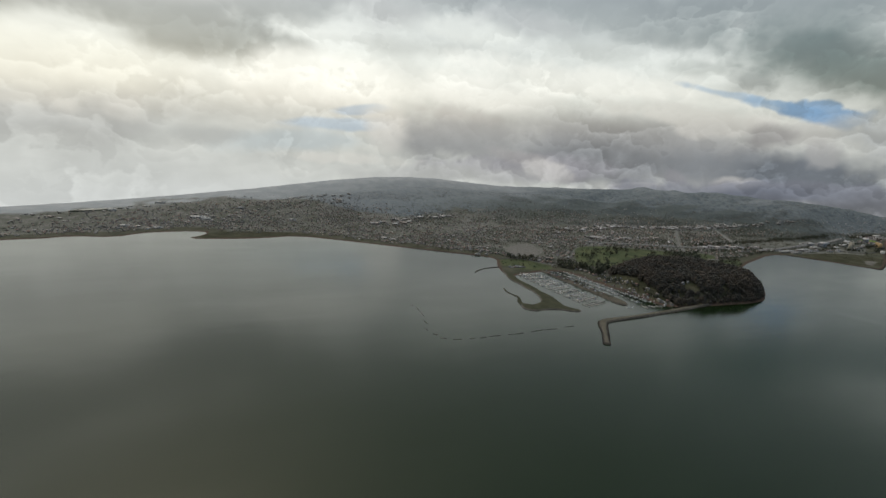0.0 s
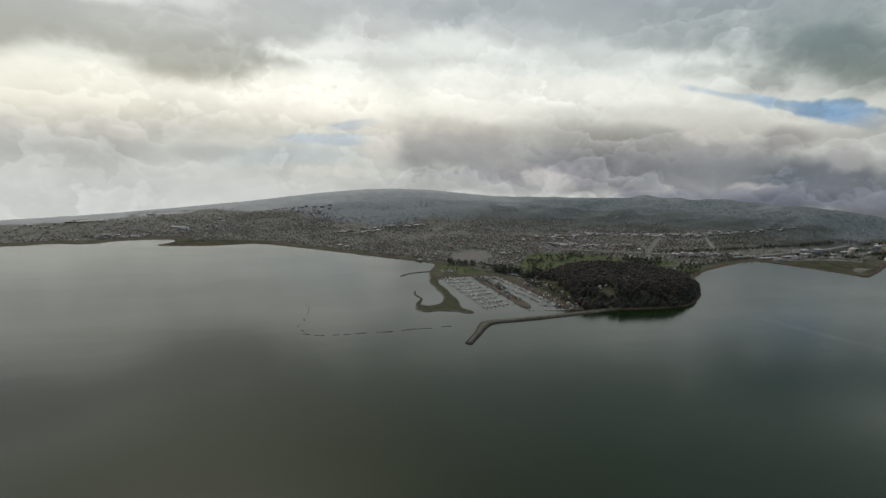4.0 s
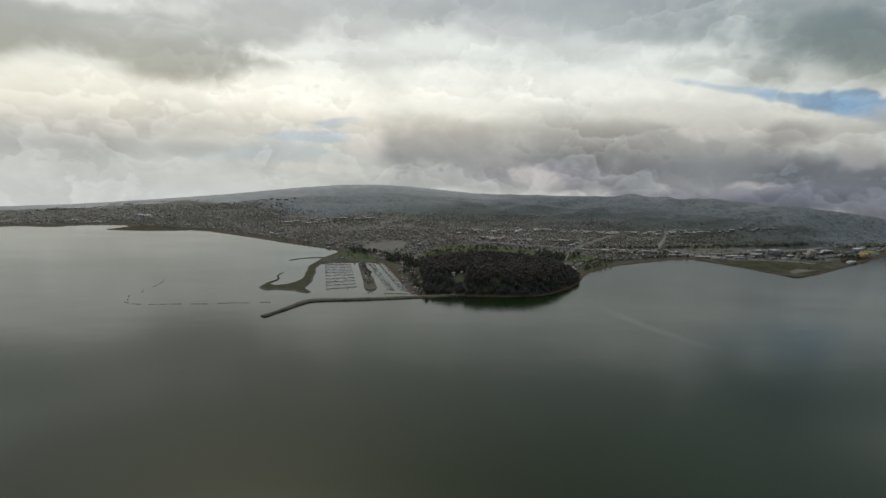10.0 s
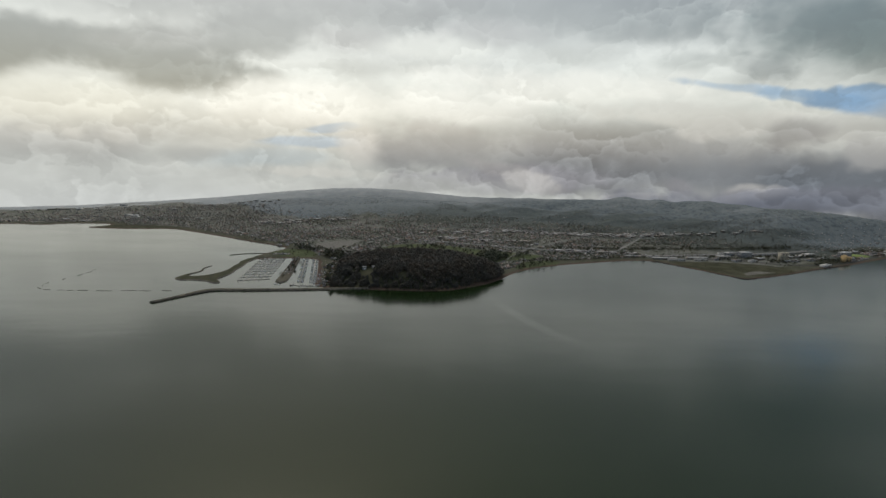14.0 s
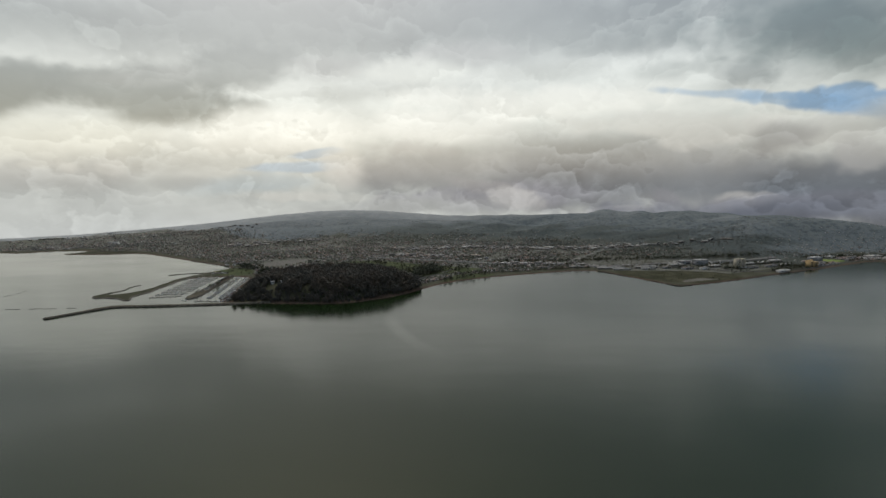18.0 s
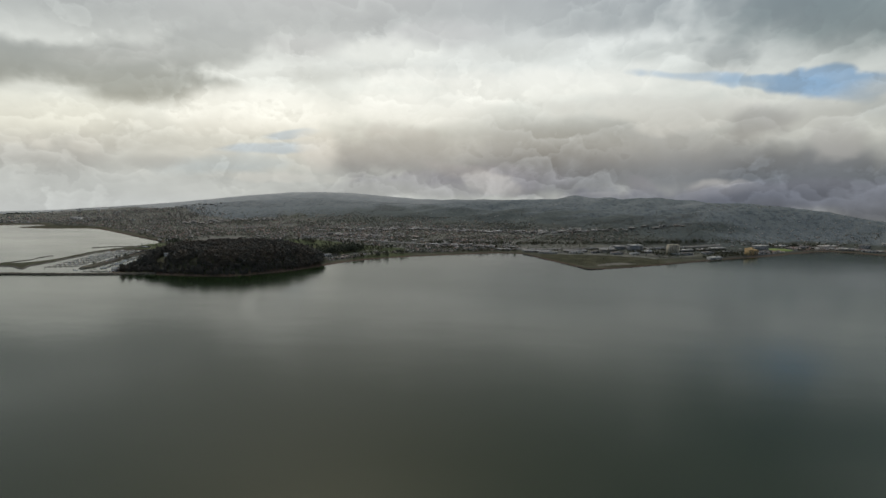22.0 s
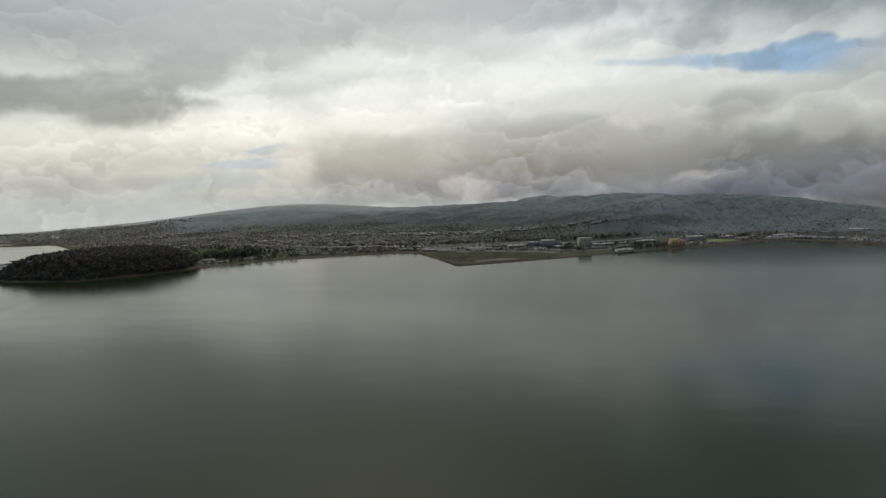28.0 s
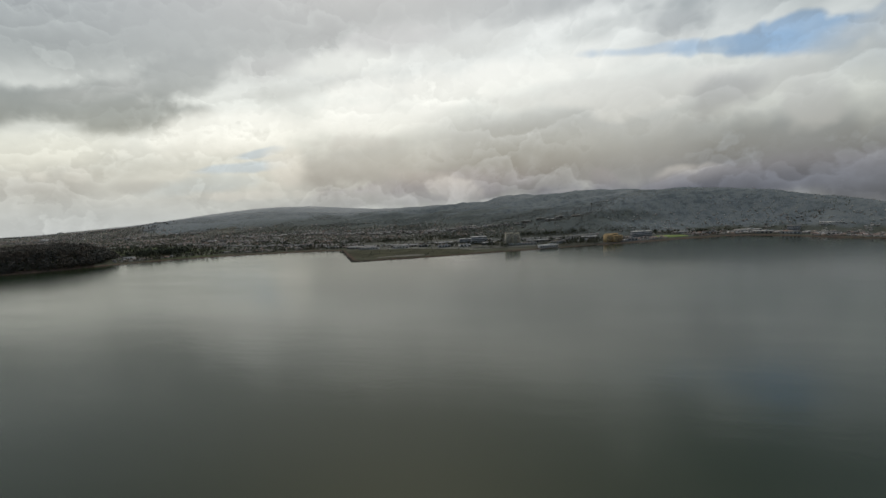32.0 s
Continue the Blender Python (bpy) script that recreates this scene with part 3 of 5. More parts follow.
def rough_field(x, y, size, octaves=4, ridged=False):
    """Gentle unevenness from crossed waves of ever shorter length, about -1 to 1."""
    total, amp = np.zeros(np.shape(x)), 1.0
    k = 2 * math.pi / size
    for o in range(octaves):
        part_sum = 0
        for j in range(4):
            a, b, c = WAVES[(o * 4 + j) % len(WAVES)]
            part_sum = part_sum + np.sin(k * (x * math.cos(a) + y * math.sin(a)) + b + 1.3 * np.sin(k * 0.6 * (x * math.sin(c) - y * math.cos(c)) + c))
        part_sum = part_sum / 2.6
        total = total + amp * (1 - 2 * np.abs(part_sum) if ridged else part_sum)
        k, amp = k * 2.03, amp * 0.5
    return total / 1.8


# ---- sky backdrop ----
def cloud_cover():
    """The cloud layer: standing up behind the hills, leaning out and closing high over the bay."""
    eye = np.array((927.0, -248.0, 261.0))
    bearings, steps = np.radians(np.linspace(-118, 118, 150)), np.linspace(0, 1, 46)
    v, uv = [], []
    for s in steps:
        up = 0.996 * (1 - (1 - s) ** 1.5)
        out = math.sqrt(1 - up ** 4)
        for b in bearings:
            v.append((1100 + (2750 if b > 0 else 3000) * out * math.sin(b), 2640 * out * math.cos(b), 1900 * up - 12 * (s == 0)))
    v = np.array(v)
    d = v - eye
    uv = np.stack([np.degrees(np.arctan2(d[:, 0], d[:, 1])) / 10, np.degrees(np.arctan2(d[:, 2], np.hypot(d[:, 0], d[:, 1]))) / 10], 1)
    n = len(bearings)
    i = (np.arange(len(steps) - 1)[:, None] * n + np.arange(n - 1)[None]).ravel()
    t = np.concatenate([np.stack([i, i + n, i + 1], 1), np.stack([i + 1, i + n, i + n + 1], 1)])
    me = raw_mesh("backdrop", v, t, np.zeros(len(t), int), (CLOUD,))
    layer = me.uv_layers.new(name="sky")
    layer.data.foreach_set("uv", uv[t.ravel()].astype(np.float32).ravel())
    me.polygons.foreach_set("use_smooth", np.ones(len(t), bool))
    thing("backdrop", "grey and white broken cloud layer with a blue gap", "clouds", me, kind="structure")


cloud_cover()


# ---- water ----
def bay():
    g = Shape()
    xs, ys = np.linspace(-3400, 5600, 60), np.linspace(-3200, 1750, 50)
    x, y = np.meshgrid(xs, ys)
    v = np.stack([x.ravel(), y.ravel(), np.zeros(x.size)], 1)
    i = (np.arange(49)[:, None] * 60 + np.arange(59)[None]).ravel()
    g.put(v, np.concatenate([np.stack([i, i + 1, i + 60], 1), np.stack([i + 1, i + 61, i + 60], 1)]))
    thing("water", "calm grey-green bay water with faint slicks", "water", g.mesh("water", WATER), kind="structure")


bay()

# ---- land ----
COAST = rounded([
    (-3300, 1440), (-1200, 1440), (-800, 1440), (-644, 1478), (-588, 1484), (-537, 1516), (-423, 1492), (-375, 1552), (-289, 1570), (-205, 1566),
    (-196, 1520), (-250, 1458), (-114, 1446), (-30, 1452), (64, 1482), (205, 1395), (368, 1284), (470, 1216), (573, 1150), (594, 1120),
    (560, 1052), (548, 1008), (540, 968), (556, 950), (600, 972), (720, 980), (742, 870), (766, 750), (774, 690), (812, 676),
    (880, 671), (940, 668), (1004, 664), (1060, 673), (1088, 690), (1148, 732), (1190, 782), (1214, 820), (1262, 880), (1361, 947),
    (1497, 1000), (1620, 1046), (1694, 1046), (1720, 1004), (1812, 848), (1823, 826), (1840, 828), (1993, 890), (2150, 970), (2310, 1040),
    (2450, 1112), (2570, 1172), (2635, 1198), (2700, 1178), (2765, 1112), (2840, 1050), (3060, 880), (3600, 500), (5200, 100), (5200, 3300), (-3300, 3300)], 1)
KNOLL = rounded([(778, 690), (880, 668), (1004, 662), (1087, 689), (1156, 736), (1196, 790), (1194, 860), (1140, 930), (1000, 955), (880, 950), (800, 905), (772, 810)])
GOLF = rounded([(800, 1030), (860, 1120), (930, 1215), (1060, 1200), (1170, 1150), (1290, 1110), (1370, 1090), (1360, 1030), (1260, 1010), (1180, 945), (1000, 965), (880, 960)])
LAWN_EAST = rounded([(1235, 870), (1290, 1000), (1400, 1005), (1385, 960), (1290, 900)])
GREY_LOT = rounded([(655, 1125), (668, 1245), (778, 1290), (800, 1200), (745, 1125)])
FLATS = rounded([(1700, 1040), (1822, 832), (1990, 892), (2060, 930), (2040, 1010), (1900, 1035)])
PLOT = rounded([(1835, 850), (1930, 890), (1990, 900), (1940, 925), (1880, 915)])
MARSH = rounded([(-240, 1460), (-100, 1450), (60, 1486), (200, 1405), (180, 1430), (60, 1530), (-160, 1570)])
NECK = rounded([(560, 1045), (600, 1120), (670, 1110), (725, 990), (620, 980)])
# bearing of the ridge line from the middle of the bay, and its height
RIDGE_AT = np.array((-80, -60, -45, -37, -33, -28, -24, -20, -16, -12, -8, -5, -2, 1, 5, 8, 12, 16, 20, 24, 26, 27.5, 28.7, 30, 31.5, 33, 34.5, 37, 39, 42, 45, 47, 50, 54, 58, 66, 80), float)
RIDGE_UP = np.array((20, 20, 24, 26, 36, 50, 64, 84, 104, 119, 124, 119, 107, 96, 87, 86, 90, 94, 97, 103, 112, 126, 129, 121, 117, 123, 116, 126, 129, 124, 117, 122, 114, 115, 113, 106, 96), float)


def outward(x, y):
    """How far towards the ridge a place lies: 0 at the bay's middle, 1 on the ridge; and its bearing."""
    wide = np.where(x > 1100, 2100.0, 2850.0)
    return np.hypot((x - 1100) / wide, y / 2450), np.degrees(np.arctan2((x - 1100) / wide, y / 2450))


def land_height(x, y):
    x, y = np.asarray(x, float), np.asarray(y, float)
    d = inside(x, y, COAST)
    z = np.clip(d * 0.22, -5, 1.9) + 0.024 * np.clip(d - 120, 0, 700) + 0.35 * rough_field(x, y, 160, 3) * smooth(10, 60, d)
    k = 1 - ((x - 985) / 240) ** 2 - ((y - 815) / 175) ** 2
    z = z + 30 * smooth(0.0, 0.75, k) * smooth(0, 40, d)
    far, az = outward(x, y)
    crest = np.interp(az, RIDGE_AT, RIDGE_UP)
    lift = smooth(0.66, 1.0, far) * (1 - 0.75 * smooth(1.0, 1.10, far))
    folds = rough_field(x, y, 420, 5, True)
    ashore = smooth(70, 360, d)
    east = smooth(-2, 14, az)
    z = z * (1 - 0.8 * smooth(0.75, 0.98, far) * ashore)
    hills = crest * lift ** 1.15 + (folds * 15 * east + 6 * (1 - east)) * smooth(0.70, 0.86, far) * (1 - smooth(0.93, 1.0, far)) * smooth(30, 90, crest)
    hills = hills + rough_field(x, y, 230, 5, True) * (1.2 + 2.8 * east) * smooth(0.9, 1.0, far)
    # a nearer ridge with a valley behind it
    near = (1 - smooth(6, 20, az)) * smooth(-34, -22, az)
    hills = hills + near * ((8 + 5 * rough_field(x, y, 500, 3)) * np.exp(-((far - 0.865) / 0.028) ** 2) - crest * 0.30 * np.exp(-((far - 0.925) / 0.03) ** 2))
    z = z + ashore * hills
    return z


def land():
    xs = np.concatenate([np.arange(-3200, -900, 34), np.arange(-900, 3100, 12.5), np.arange(3100, 5000, 34)])
    ys = np.concatenate([np.arange(300, 630, 30), np.arange(630, 1700, 9.5), np.arange(1700, 2760, 15)])
    x, y = np.meshgrid(xs, ys)
    z = land_height(x, y)
    n, rows = len(xs), len(ys)
    i = (np.arange(rows - 1)[:, None] * n + np.arange(n - 1)[None]).ravel()
    keep = (z.ravel()[i] > -4.5) | (z.ravel()[i + 1] > -4.5) | (z.ravel()[i + n] > -4.5) | (z.ravel()[i + n + 1] > -4.5)
    under = np.hypot((x - 1100) / np.where(x > 1100, 2750.0, 3000.0), y / 2640).ravel() < 1.005
    i = i[keep & under[i]]
    t = np.concatenate([np.stack([i, i + 1, i + n], 1), np.stack([i + 1, i + n + 1, i + n], 1)])
    me = raw_mesh("ground", np.stack([x.ravel(), y.ravel(), z.ravel()], 1), t, np.zeros(len(t), int), (LAND,))
    me.polygons.foreach_set("use_smooth", np.ones(len(t), bool))
    d = inside(x, y, COAST)
    far, az = outward(x, y)
    knoll, golf, flats = inside(x, y, KNOLL), inside(x, y, GOLF), inside(x, y, FLATS)
    green = np.maximum.reduce([smooth(-6, 6, golf), smooth(-5, 8, inside(x, y, LAWN_EAST)), 0.9 * smooth(-5, 10, inside(x, y, NECK))])
    green = np.maximum(green, 0.35 * smooth(0.2, 0.7, rough_field(x, y, 330, 3)) * smooth(0.62, 0.7, far) * (1 - smooth(0.85, 0.95, far)))
    covers = {
        "grass": green,
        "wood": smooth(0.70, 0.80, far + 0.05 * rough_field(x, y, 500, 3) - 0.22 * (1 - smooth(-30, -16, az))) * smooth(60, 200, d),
        "rough": np.maximum.reduce([smooth(-5, 10, inside(x, y, MARSH)), smooth(-5, 10, flats), smooth(-4, 8, knoll)]),
        "bare": np.maximum(0.62 * smooth(-12, 12, inside(x, y, GREY_LOT)), 0.6 * smooth(-5, 6, inside(x, y, PLOT))),
        "town": smooth(30, 90, d) * (1 - smooth(0.72, 0.82, far - 0.22 * (1 - smooth(-30, -16, az)))) * (1 - np.clip(green, 0, 1)),
        # how strongly the far slopes take the painted haze colour
        "haze": (smooth(0.90, 0.95, far + 0.015 * rough_field(x, y, 300, 3)) + 0.4 * smooth(0.74, 0.86, far) * (1 - smooth(0.86, 0.93, far))) * (1 - smooth(0, 16, az)) + 0.35 * smooth(0.85, 0.95, far) * smooth(0, 16, az) * smooth(0.0, 0.6, rough_field(x, y, 380, 3)),
        "grove": smooth(0.62, 0.70, far + 0.03 * rough_field(x, y, 260, 3)) * (1 - smooth(0.78, 0.90, far + 0.05 * rough_field(x, y, 200, 3))) * smooth(-16, 6, az) * smooth(60, 160, d)
        + smooth(2250, 2350, x) * smooth(10, 40, d) * (1 - smooth(90, 190, d + 60 * rough_field(x, y, 240, 3))),
        "bank": 1 - smooth(5, 13, d),
    }
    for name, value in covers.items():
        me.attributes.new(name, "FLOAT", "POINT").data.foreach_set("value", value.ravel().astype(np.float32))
    thing("ground", "low bay shore with a dense town rising to dark wooded hills", "ground", me, kind="structure")


land()


def at(x, y, z=0.0, turn=0.0, size=1.0):
    """A pose on the plan: place in plan units, turn in radians."""
    return Matrix.Translation((x * K, y * K, z * K)) @ Matrix.Rotation(turn, 4, "Z") @ Matrix.Scale(size, 4)


def ground_z(x, y):
    return float(land_height(np.array([x]), np.array([y]))[0])


# ---- breakwaters, spit, mole ----
def raised_bank(name, outline, top, slope, mats, label, category, wob=1.2, times=2):
    """Made ground with sloping sides: an outline in plan, its bank drawn in to a flat, uneven top."""
    p = rounded(outline, times)
    step = np.roll(p, -1, 0) - np.roll(p, 1, 0)
    area = np.sum(p[:, 0] * np.roll(p[:, 1], -1) - p[:, 1] * np.roll(p[:, 0], -1))
    side = np.stack([-step[:, 1], step[:, 0]], 1) * (1 if area > 0 else -1)
    side /= np.maximum(np.linalg.norm(side, axis=1, keepdims=True), 1e-6)
    bm = bmesh.new()
    rings = []
    for k, (z, pull) in enumerate(((-2.5, -slope * 0.8), (0.5, slope * 0.25), (top, slope))):
        off = rng.uniform(-wob, wob, len(p)) * (0.6 if k else 1)
        rings.append([bm.verts.new((*(K * (a + n * (pull + o))), K * (z + (rng.uniform(-0.25, 0.25) if k else 0)))) for a, n, o in zip(p, side, off)])
    for a, b in zip(rings, rings[1:]):
        for i in range(len(p)):
            j = (i + 1) % len(p)
            bm.faces.new((a[i], a[j], b[j], b[i]))
    crown = bm.faces.new(rings[-1])
    crown.material_index = 1
    bmesh.ops.recalc_face_normals(bm, faces=bm.faces[:])
    bmesh.ops.triangulate(bm, faces=[crown])
    me = bpy.data.meshes.new(name)
    bm.to_mesh(me)
    bm.free()
    for mat in mats:
        me.materials.append(mat)
    return thing(name, label, category, me, kind="structure")


def strip_outline(line, width):
    """An outline of that width round a centre line."""
    p = rounded(line, 2, False)
    step = np.gradient(p, axis=0)
    side = np.stack([-step[:, 1], step[:, 0]], 1) / np.linalg.norm(step, axis=1, keepdims=True)
    w = np.asarray(width, float) if np.ndim(width) else np.full(len(p), width)
    w = np.interp(np.linspace(0, 1, len(p)), np.linspace(0, 1, len(w)), w)[:, None] / 2
    return np.concatenate([p - side * w, (p + side * w)[::-1]])


rng = np.random.default_rng(7)
BREAKWATER = [(514, 556), (530, 577), (549, 603), (564, 628), (580, 645), (612, 648), (650, 649), (731, 657), (815, 668), (892, 680)]
BREAK_WIDE = (9, 11, 11, 11, 12, 13, 16, 18, 17, 16, 15, 14, 14, 14, 14, 14, 14, 14, 14)
raised_bank("breakwater", strip_outline(BREAKWATER, BREAK_WIDE), 3.0, 3.6, (ROCK, GRAVEL),
            "long low rubble breakwater with a pale gravel crest", "breakwater", 0.9, 0)
raised_bank("spit", [(545, 1000), (543, 976), (534, 947), (530, 922), (536, 893), (534, 868), (538, 838), (535, 806), (527, 782), (515, 764), (499, 757), (487, 755), (478, 764), (470, 766), (463, 754), (460, 739), (467, 727), (480, 719), (499, 722),
                     (519, 721), (538, 713), (554, 702), (566, 697), (573, 702), (569, 714), (560, 723), (555, 740), (561, 766), (564, 795), (559, 830), (561, 863), (554, 900), (555, 930), (562, 957), (556, 1000)], 2.0, 3.2, (MUD, TURF),
            "curving spit of rough turf and mud beside the marina", "spit", 1.5, 1)
raised_bank("spit_arm", strip_outline([(470, 758), (474, 780), (484, 796), (486, 812), (479, 828), (478, 846), (484, 866)], (12, 11, 8, 6, 5, 5, 4, 3)), 0.9, 1.0, (MUD, TURF), "thin curved arm of mud and weed at the spit's end", "spit", 0.7, 0)
raised_bank("jetty", strip_outline([(562, 1038), (530, 1034), (500, 1024), (482, 1010), (472, 1000)], (7, 4.5, 4, 4, 4, 3)), 1.2, 1.2, (ROCK, GRAVEL), "short hooked rubble jetty below the grassy bank", "jetty", 0.6, 0)
raised_bank("mole", [(652, 996), (657, 941), (666, 860), (675, 790), (678, 752), (680, 726), (688, 711), (700, 711), (708, 728), (704, 765), (696, 820), (686, 890), (674, 958), (670, 996)], 2.4, 2.6, (ROCK, GRAVEL),
            "paved mole with parked cars and small trees between two boat basins", "mole", 0.6)


def rubble():
    """Loose stones along the foot of the breakwater and the seawall."""
    kinds = []
    for k in range(4):
        v = np.array([(1, 0, 0), (-1, 0, 0), (0, 1, 0), (0, -1, 0), (0, 0, 0.8), (0, 0, -0.6)], float) * rng.uniform(0.7, 1.25, (6, 3))
        kinds.append((v, np.array([(0, 2, 4), (2, 1, 4), (1, 3, 4), (3, 0, 4), (2, 0, 5), (1, 2, 5), (3, 1, 5), (0, 3, 5)]), np.zeros(8, int)))
    rows = []
    for line, half, n in ((BREAKWATER, 0, 1900), ([(1700, 1040), (1720, 1004), (1812, 848), (1823, 829), (1840, 830), (1993, 892), (2150, 972), (2310, 1042)], 1.5, 900),
                          ([(380, 1278), (480, 1212), (573, 1152)], 1.0, 250)):
        p = rounded(line, 2, False)
        step = np.gradient(p, axis=0)
        side = np.stack([-step[:, 1], step[:, 0]], 1) / np.linalg.norm(step, axis=1, keepdims=True)
        for _ in range(n):
            f = rng.uniform(0, len(p) - 1.001)
            i, g = int(f), f % 1
            off = half or np.interp(f / (len(p) - 1), np.linspace(0, 1, len(BREAK_WIDE)), BREAK_WIDE) / 2 - 1.0
            o = p[i] * (1 - g) + p[i + 1] * g + side[i] * (off * rng.choice((-1, 1)) + rng.uniform(-1.9, 1.4))
            rows.append((rng.integers(4), o[0], o[1], rng.uniform(-0.1, 1.2), rng.uniform(0, 6.28), rng.uniform(0.6, 1.5), rng.uniform(0.6, 1.2)))
    strewn("rubble", kinds, rows, (ROCK,), "grey-brown boulders heaped along breakwater and seawall", "rocks")


rubble()


def log_booms():
    """Lengths of timber boom floating in a bent row off the marina."""
    spots = [(248, 800, 1.5, 10), (252, 778, 1.5, 14), (251, 752, 1.6, 20), (246, 712, 1.8, 12), (240, 682, 1.7, 8), (246, 658, 2.3, 9), (254, 640, 2.7, 12), (270, 631, 3.0, 16), (300, 629, 0.0, 10), (322, 629, 0.0, 14),
             (348, 629, 0.0, 20), (372, 629, 0.0, 8), (390, 630, 0.03, 20), (428, 632, 0.05, 26), (458, 634, 0.05, 24), (496, 638, 0.06, 20)]
    for x, y, turn, long in spots:
        x, y, turn, long = x + rng.normal() * 2, y + rng.normal() * 1.2, turn + rng.normal() * 0.05, long * rng.uniform(0.8, 1.05)
        boom = thing("log_boom", "dark waterlogged timber boom afloat off the breakwater", "boom", None, at(x, y, 0, turn), group="log booms in the bay")
        n = max(2, int(long / 7))
        for i in range(n):
            g = Shape()
            c = (i + 0.5 - n / 2) * long / n
            for s in (-0.6, 0.6):
                g.rod((c - long / n * 0.47, s * 0.7 + rng.uniform(-0.2, 0.2), 0.15), (c + long / n * 0.47, s * 0.7 + rng.uniform(-0.2, 0.2), 0.1), 0.36, 0.26, 7)
            part("log", g.mesh("log", LOG), boom)


log_booms()

# ---- marina ----
def hull_shape(long, wide, deep):
    """A hull with a pointed, raised bow and a square stern, bow along +x."""
    g = Shape()
    stations = [(-0.5, 0.82, 0.92), (-0.3, 0.96, 0.9), (0.0, 1.0, 0.95), (0.25, 0.78, 1.02), (0.42, 0.36, 1.12), (0.5, 0.03, 1.2)]
    ring = [(-1.0, 1.0), (-0.86, 0.4), (-0.45, -0.1), (0.45, -0.1), (0.86, 0.4), (1.0, 1.0)]
    v = [(s * long, y * w * wide / 2, z * h * deep if z > 0 else z * deep) for s, w, h in stations for y, z in ring]
    n, t = len(ring), []
    for i in range(len(stations) - 1):
        for j in range(n):
            a, b, c, d = i * n + j, i * n + (j + 1) % n, (i + 1) * n + j, (i + 1) * n + (j + 1) % n
            t += [(a, b, d), (a, d, c)]
    t += [(0, j + 1, j) for j in range(1, n - 1)]
    return g.put(v, t)


def sailing_boat(canvas):
    boat = thing("sailing_boat", "white sailing boat with bare mast moored in its slip", "boat", hull_shape(10.5, 3.3, 1.5).mesh("sailing_boat", HULL), group="boats in the marina")
    part("cabin", Shape().box(0.3, 0, 1.4, 4.2, 2.0, 0.8, 0, 0, 0.8).mesh("cabin", CABIN), boat)
    part("cockpit", Shape().box(-3.2, 0, 1.38, 2.6, 2.0, 0.16).mesh("cockpit", DECKING), boat)
    part("mast", Shape().rod((0.8, 0, 1.4), (0.8, 0, 14.5), 0.16, 0.09, 6).mesh("mast", ALLOY), boat, "bare alloy mast")
    part("boom", Shape().rod((0.7, 0, 3.0), (-3.6, 0, 3.0), 0.34, 0.24, 6).mesh("boom", canvas), boat, "boom with furled sail under canvas")
    return boat


def motor_yacht():
    boat = thing("motor_yacht", "white motor yacht with dark windows moored in its slip", "boat", hull_shape(11.0, 3.9, 1.9).mesh("motor_yacht", HULL), group="boats in the marina")
    part("cabin", Shape().box(0.2, 0, 1.8, 5.6, 3.0, 1.5, 0, 0, 0.84).mesh("cabin", HULL), boat)
    part("window", Shape().box(0.3, 0, 2.25, 5.3, 3.04, 0.6, 0, 0, 0.97).mesh("window", SMOKED), boat, "dark cabin window band")
    part("flybridge", Shape().box(-0.4, 0, 3.3, 2.8, 2.3, 0.8, 0, 0, 0.9).mesh("flybridge", CABIN), boat)
    part("deck", Shape().box(-4.0, 0, 1.74, 2.6, 3.1, 0.14).mesh("deck", DECKING), boat)
    return boat


def open_boat():
    boat = thing("open_boat", "small open motor boat with blue cover in its slip", "boat", hull_shape(7.0, 2.7, 1.2).mesh("open_boat", HULL_BLUE), group="boats in the marina")
    part("cover", Shape().box(-0.6, 0, 1.05, 4.4, 2.1, 0.5, 0, 0, 0.7).mesh("cover", CANVAS), boat, "blue canvas cover")
    part("outboard", Shape().box(-3.7, 0, 0.5, 0.6, 0.6, 1.1, 0, 0, 0.8).mesh("outboard", SMOKED), boat)
    return boat


